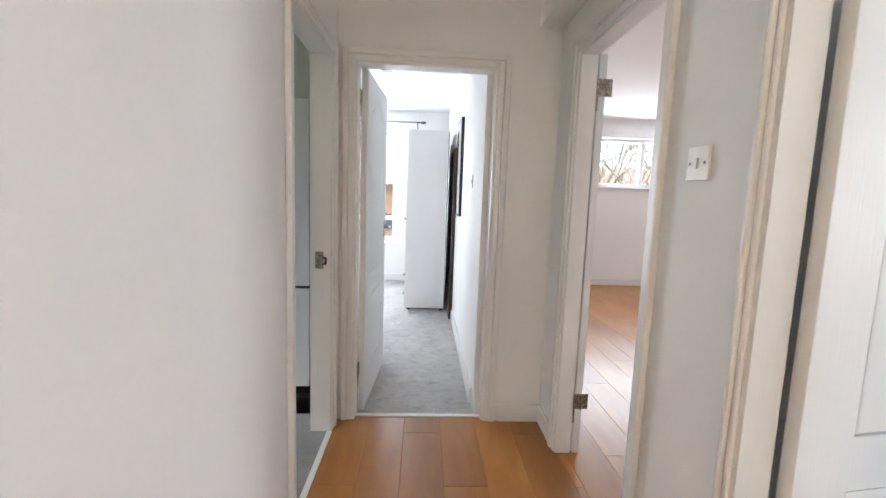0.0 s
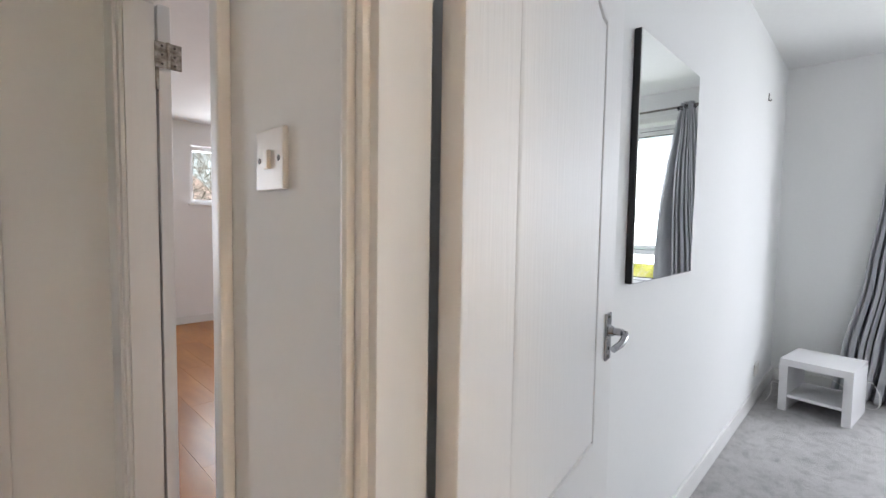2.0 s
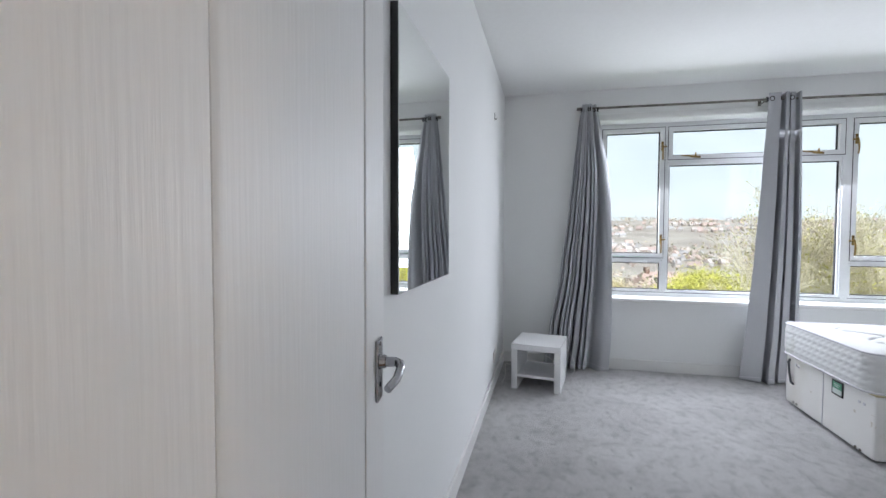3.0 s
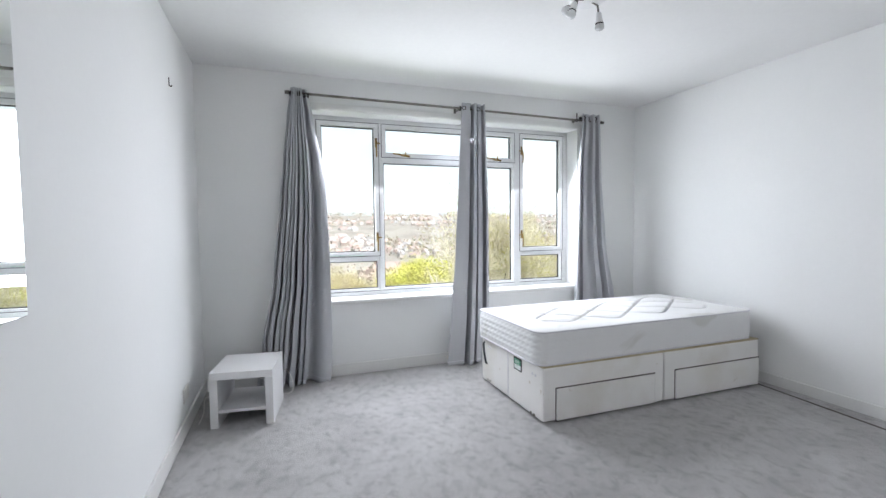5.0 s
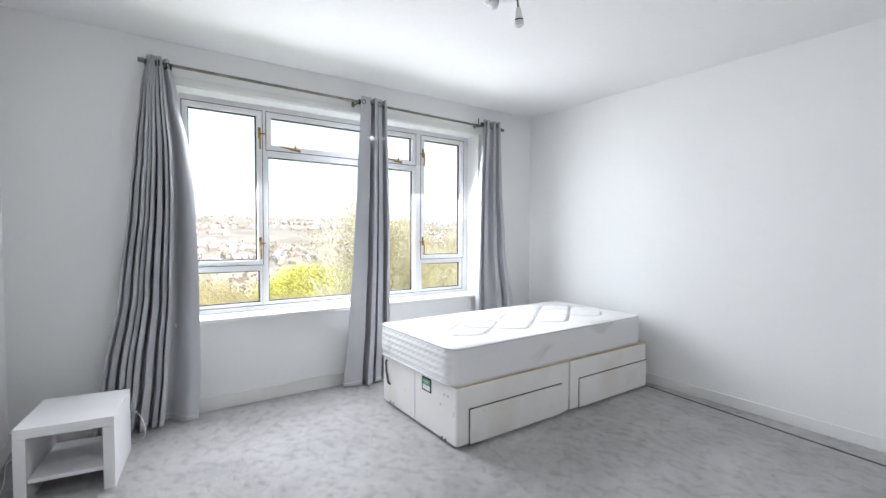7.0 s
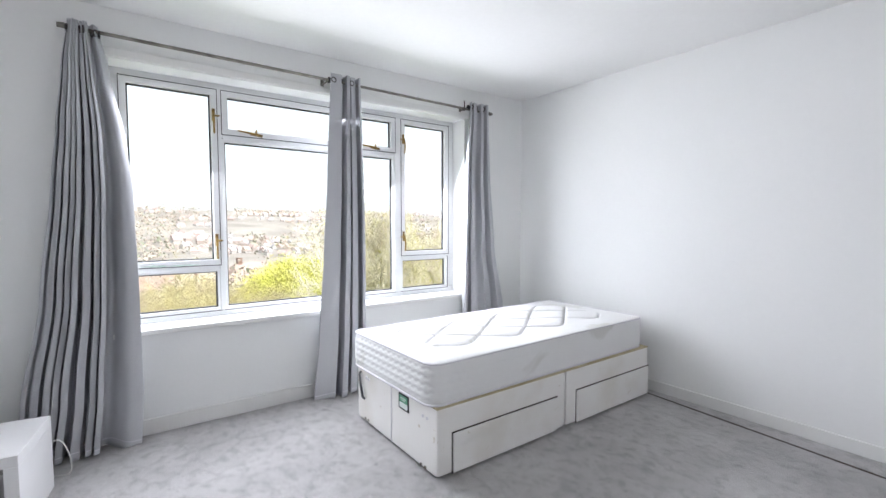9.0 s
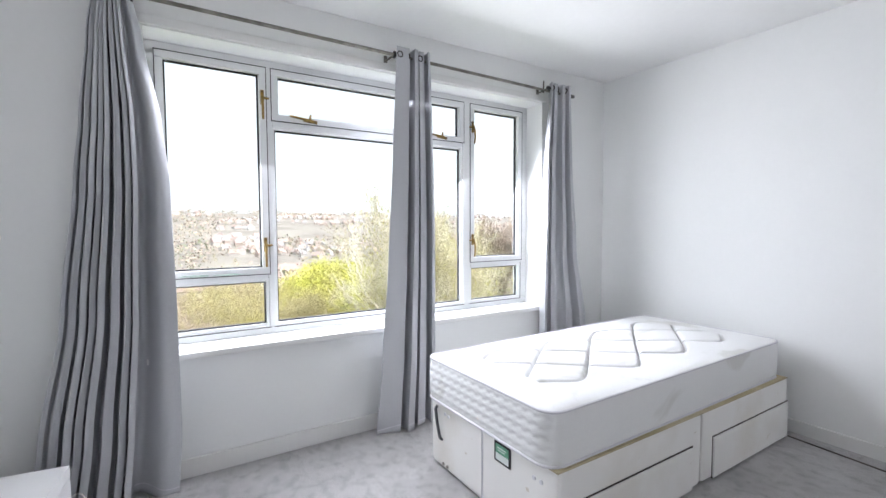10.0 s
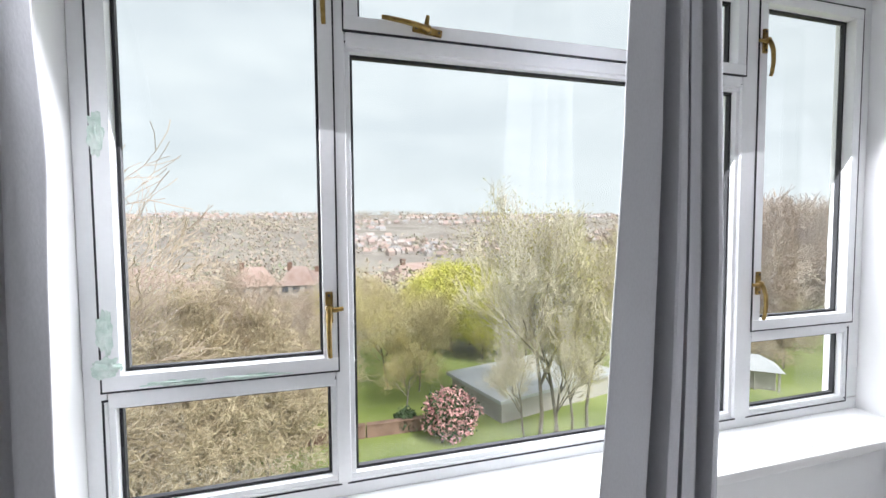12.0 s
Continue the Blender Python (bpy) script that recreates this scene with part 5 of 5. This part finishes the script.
# pink flowering shrub, low evergreen, garden wall
def shrub(name, label, category, rx, rz, seed, leaf_n, flower_n):
    rnd = random.Random(seed)
    s = thing(name, label, category)
    pts = []
    for _ in range(700):
        d = Vector([rnd.gauss(0, 1) for _ in range(3)]).normalized()
        r = rnd.uniform(0.55, 1.0) * (1 + 0.18 * noise.noise(d * 2.2))
        pts.append(Vector((d.x * rx * r, d.y * rx * r, rz + d.z * rz * r * 0.98)))
    new("leaves", leaf_mesh("leaves", pts, 0.085, leaf_n, 0.10, seed, EVERGREEN)).parent = s
    if flower_n:
        new("blossom", leaf_mesh("blossom", [p for p in pts if (p - Vector((0, 0, rz))).length > 0.62 * rx], 0.075, flower_n, 0.10, seed + 1, BLOSSOM)).parent = s
    part("stem", tube([(0, 0, 0), (0.02, 0.05, rz * 0.9)], 0.05, 8, 0.03), BARK, s)
    return s


plant(shrub("flowering_shrub", "round shrub covered in pink blossom by the garden wall", "shrub", 1.25, 1.1, 5, 5, 6), 24.3, -5.7)
plant(shrub("evergreen_shrub", "low dark green clipped shrub", "shrub", 0.45, 0.42, 6, 4, 0), 25.7, -3.9)
gw = thing("garden_wall", "low weathered brick garden wall across the lawn", "wall")
for y0, y1 in ((-5.2, -2.0), (-1.95, 1.6), (1.65, 5.0)):
    part("wall_length", box(25.2, 25.44, y0, y1, ground_z(26, 0) - 0.3, ground_z(26, 0) + 0.55, 0.02), BRICK, gw)
    part("coping", box(25.16, 25.48, y0, y1, ground_z(26, 0) + 0.552, ground_z(26, 0) + 0.62, 0.01), BRICK, gw)


def outbuilding(label, x, y, w, d, h, rz):
    b = thing("garage_block", label, "outbuilding", pose(x, y, ground_z(x, y) - 1.1, 0, 0, rz))
    part("wall", box(0, d, 0, w, 0, h + 0.4, 0.02), RENDERED, b)
    part("flat_roof", box(-0.25, d + 0.25, -0.25, w + 0.25, h + 0.4, h + 0.58, 0.02), GREY_ROOF, b)
    return b


outbuilding("flat-roofed pale garage behind the trees", 26.7, -16.2, 8.0, 4.6, 1.75, 14)
shed = thing("garden_shed", "small white shed with a pale hipped roof below the trees", "shed", pose(25.3, -24.9, ground_z(25.3, -24.9) - 0.1, 0, 0, -40))
part("wall", box(-0.8, 0.9, -1.05, 1.05, 0, 1.25, 0.02), RENDERED, shed)
for px, py in ((-1.0, -1.15), (-1.0, 0.0), (-1.0, 1.15)):
    part("post", box(px - 0.06, px + 0.06, py - 0.06, py + 0.06, 0, 1.252, 0.01), RENDERED, shed)
hip = bmesh.new()
hv = [hip.verts.new(p) for p in ((-1.25, -1.4, 1.255), (1.15, -1.4, 1.255), (1.15, 1.4, 1.255), (-1.25, 1.4, 1.255), (-0.05, -0.35, 1.95), (-0.05, 0.35, 1.95))]
for f in ((0, 1, 4), (1, 2, 5, 4), (2, 3, 5), (3, 0, 4, 5), (3, 2, 1, 0)):
    hip.faces.new([hv[i] for i in f])
part("hipped_roof", hip, GREY_ROOF, shed, soft=False)


# ---- houses ----
def house(label, x, y, rz, w, d, h, roof_mat, group="houses across the valley", wall_mat=None):
    ho = thing("house", label, "house", pose(x, y, ground_z(x, y) - 1.0, 0, 0, rz), group)
    wl_ = part("wall", box(-d / 2, d / 2, -w / 2, w / 2, 0, h + 1.0), wall_mat or RENDERED, ho)
    rb = bmesh.new()
    rh = d * 0.42
    v = [rb.verts.new(p) for p in ((-d / 2 - 0.4, -w / 2 - 0.4, h + 1), (d / 2 + 0.4, -w / 2 - 0.4, h + 1), (d / 2 + 0.4, w / 2 + 0.4, h + 1), (-d / 2 - 0.4, w / 2 + 0.4, h + 1), (0, -w / 2 + d * 0.25, h + 1 + rh), (0, w / 2 - d * 0.25, h + 1 + rh))]
    for f in ((0, 1, 4), (1, 2, 5, 4), (2, 3, 5), (3, 0, 4, 5), (3, 2, 1, 0)):
        rb.faces.new([v[i] for i in f])
    rf = part("roof", rb, roof_mat, ho, soft=False)
    part("chimney", box(-0.5, 0.5, w * 0.22, w * 0.22 + 0.9, h + 1, h + 1 + rh + 1.0, 0.02), BRICK, rf)
    for fl in range(max(2, int(h / 2.8))):
        for k in range(3):
            yy = -w / 2 + w * (k + 0.5) / 3
            part("window", box(-d / 2 - 0.05, -d / 2 + 0.02, yy - 0.7, yy + 0.7, 2.0 + fl * 2.7, 3.3 + fl * 2.7), HOUSE_GLASS, ho)
    return ho


rnd = random.Random(77)
for x, y, rz, w in ((104, 12.2, 12, 8), (106, 3.2, -8, 7), (140, -18.0, -8, 10), (150, 34, 20, 12), (165, 16, 5, 11), (104, -22, 14, 12), (118, -4, -5, 14), (122, 34, 8, 12), (96, 30, 30, 10)):
    house("house with a hipped red roof among bare trees", x, y, rz, w, 8.5, 5.2, RED_ROOF)

for x, y, rz, w in ((-2.0, 43, 93, 11), (12.5, 50, 88, 12), (-16, 48, 92, 13), (26, 58, 85, 12)):
    house("red brick house with a tiled roof, seen from the second bedroom", x, y, rz, w, 8.5, 10.2, RED_ROOF, "houses behind the flats", HOUSE_BRICK)
again(bare, [(-6.0, 30.0, 20, 1.0)])
# twig colour darkened so the branches read as backlit against the sky
DARK_TWIG = surface("silhouette_twigs", (0.15, 0.13, 0.11), (0.24, 0.21, 0.18), 0.8, 0.9, depth=0)
back_tree = tree("bare tree with twigs darkened to a silhouette behind the living room window", 97, 13.5, 0.8, 4, 2, 0.5, 0.16, DARK_TWIG, min_r=0.009)
plant(back_tree, 8.2, 14.5, 0, 1.0)
again(back_tree, [(6.0, 16.5, 100, 1.05), (10.5, 17.0, 210, 1.1)])


def town():
    """The far streets: hundreds of small houses, too many to pick apart."""
    r = random.Random(5)
    wv, wf, rv, rf = [], [], [], []
    for street in range(190):
        sx, sy = r.uniform(300, 960), r.uniform(-760, 620)
        ang = r.uniform(-0.5, 0.5) + math.pi / 2
        for k in range(r.randint(6, 16)):
            x, y = sx + math.cos(ang) * 9 * k + r.uniform(-9, 9), sy + math.sin(ang) * 9 * k + r.uniform(-7, 7)
            if noise.noise(Vector((x / 150, y / 150, 9))) < -0.08 or (y > -0.12 * x + 20 and x < 760):
                continue
            z = ground_z(x, y) - 1
            w, d, h = r.uniform(4.5, 8), r.uniform(4.5, 6), r.uniform(3.0, 4.2)
            ha = ang + r.choice((0, math.pi / 2)) + r.uniform(-0.35, 0.35)
            c, s = math.cos(ha), math.sin(ha)
            P = lambda u, v, hh: (x + c * u - s * v, y + s * u + c * v, z + hh)
            o = len(wv)
            wv += [P(u, v, hh) for hh in (0, h) for u, v in ((-w / 2, -d / 2), (w / 2, -d / 2), (w / 2, d / 2), (-w / 2, d / 2))]
            wf += [(o + a, o + b, o + 4 + b, o + 4 + a) for a, b in ((0, 1), (1, 2), (2, 3), (3, 0))]
            o = len(rv)
            rv += [P(-w / 2, -d / 2 - .4, h), P(w / 2, -d / 2 - .4, h), P(w / 2, d / 2 + .4, h), P(-w / 2, d / 2 + .4, h), P(-w / 2, 0, h + 3), P(w / 2, 0, h + 3)]
            rf += [(o, o + 1, o + 5, o + 4), (o + 2, o + 3, o + 4, o + 5), (o, o + 4, o + 3), (o + 1, o + 2, o + 5)]
    out = []
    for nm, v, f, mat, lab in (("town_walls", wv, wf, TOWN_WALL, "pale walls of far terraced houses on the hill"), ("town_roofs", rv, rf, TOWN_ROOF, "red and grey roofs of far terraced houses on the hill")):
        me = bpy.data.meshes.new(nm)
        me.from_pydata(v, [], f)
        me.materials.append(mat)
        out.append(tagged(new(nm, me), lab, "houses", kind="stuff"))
    return out


def island_material(name, tones, rough=0.9):
    m, nt, bs = nodes_of(name)
    geo = nt.nodes.new("ShaderNodeNewGeometry")
    r = nt.nodes.new("ShaderNodeValToRGB")
    r.color_ramp.interpolation = "CONSTANT"
    els = r.color_ramp.elements
    while len(els) < len(tones):
        els.new(0.5)
    for k, c in enumerate(tones):
        els[k].position, els[k].color = k / len(tones), (*c, 1)
    nt.links.new(geo.outputs["Random Per Island"], r.inputs["Fac"])
    nt.links.new(r.outputs["Color"], bs.inputs["Base Color"])
    bs.inputs["Roughness"].default_value = rough
    return m


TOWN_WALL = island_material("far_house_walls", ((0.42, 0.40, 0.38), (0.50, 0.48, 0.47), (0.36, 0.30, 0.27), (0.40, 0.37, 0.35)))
# far roof and woods tones are paled slightly in the colour, for haze
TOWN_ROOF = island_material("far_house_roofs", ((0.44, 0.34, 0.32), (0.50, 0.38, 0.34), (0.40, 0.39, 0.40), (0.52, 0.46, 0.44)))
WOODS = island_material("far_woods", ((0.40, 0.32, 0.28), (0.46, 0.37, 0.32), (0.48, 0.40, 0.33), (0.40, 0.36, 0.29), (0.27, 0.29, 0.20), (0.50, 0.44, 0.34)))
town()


def woods():
    """Far bare woods and scrub: soft broken clumps, thick on the slopes, thinner among the streets."""
    r = random.Random(9)
    verts, faces = [], []
    for _ in range(9500):
        far = r.random()
        x = 62 + 900 * far ** 1.9
        y = r.uniform(-1, 1) * (45 + 0.75 * (x - 40))
        dens = noise.noise(Vector((x / 110, y / 110, 3.3)))
        if x > 230 and dens < (-0.12 if y < -0.12 * x + 20 else -0.6):
            continue
        s = r.uniform(2.0, 4.2) * (1 + 0.5 * min(1, x / 600))
        if x < 110 and -5 < y < 19:
            s *= 0.4
        z = ground_z(x, y)
        small = x < 260
        for _k in range(46 if small else 9):
            d = Vector((r.gauss(0, 0.55), r.gauss(0, 0.55), abs(r.gauss(0.7, 0.5))))
            c = Vector((x, y, z)) + d * s
            a = Vector([r.uniform(-1, 1) for _ in range(3)]).normalized()
            b = a.orthogonal().normalized()
            q = s * (r.uniform(0.03, 0.09) if small else r.uniform(0.14, 0.34))
            o = len(verts)
            verts += [c - a * q, c + b * q * 0.7, c + a * q, c - b * q * 0.7]
            faces.append((o, o + 1, o + 2, o + 3))
    me = bpy.data.meshes.new("far_woods")
    me.from_pydata(verts, [], faces)
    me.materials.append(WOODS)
    return tagged(new("far_woods", me), "bare brown woods and scrub across the valley", "woods", kind="stuff")


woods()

# ---- floor pieces ----
def planks(floor_ob, x0, x1, y0, y1, w=0.192, length=1.285):
    base = mesh_of("plank", box(0.0002, w - 0.0002, 0.0002, length - 0.0002, -0.010, 0.0, 0.0012, 1), LAMINATE)
    k, x = 0, x0
    while x < x1 - 0.01:
        y = y0 - (0.43 * k) % length
        while y < y1:
            a, b, wd = max(y, y0), min(y + length, y1), min(w, x1 - x)
            if b - a > 0.02:
                if b - a > length - 0.01 and wd > w - 0.001:
                    p = new("plank", base)
                    p.location = (x, y, 0)
                else:
                    p = new("plank", mesh_of("plank", box(0.0004, wd - 0.0004, 0.0004, b - a - 0.0004, -0.010, 0.0, 0.0012, 1), LAMINATE))
                    p.location = (x, a, 0)
                p.parent = floor_ob
            y += length
        x += w
        k += 1


planks(hall_floor, HALL_L, HALL_R + 0.05, HALL_BACK, HALL_END + 0.03)
planks(living_floor, HALL_R + 0.05, LV_E, BED_N + WALL, LV_N)
tile = mesh_of("tile", box(0.002, 0.328, 0.002, 0.328, -0.012, 0.0, 0.0015, 1), TILE)
for i in range(8):
    for j in range(10):
        if KT_S + 0.33 * j < KT_N - 0.3:
            p = new("tile", tile)
            p.location = (HALL_L - 0.33 * (i + 1), KT_S + 0.165 + 0.33 * j, 0)
            p.parent = kitchen_floor
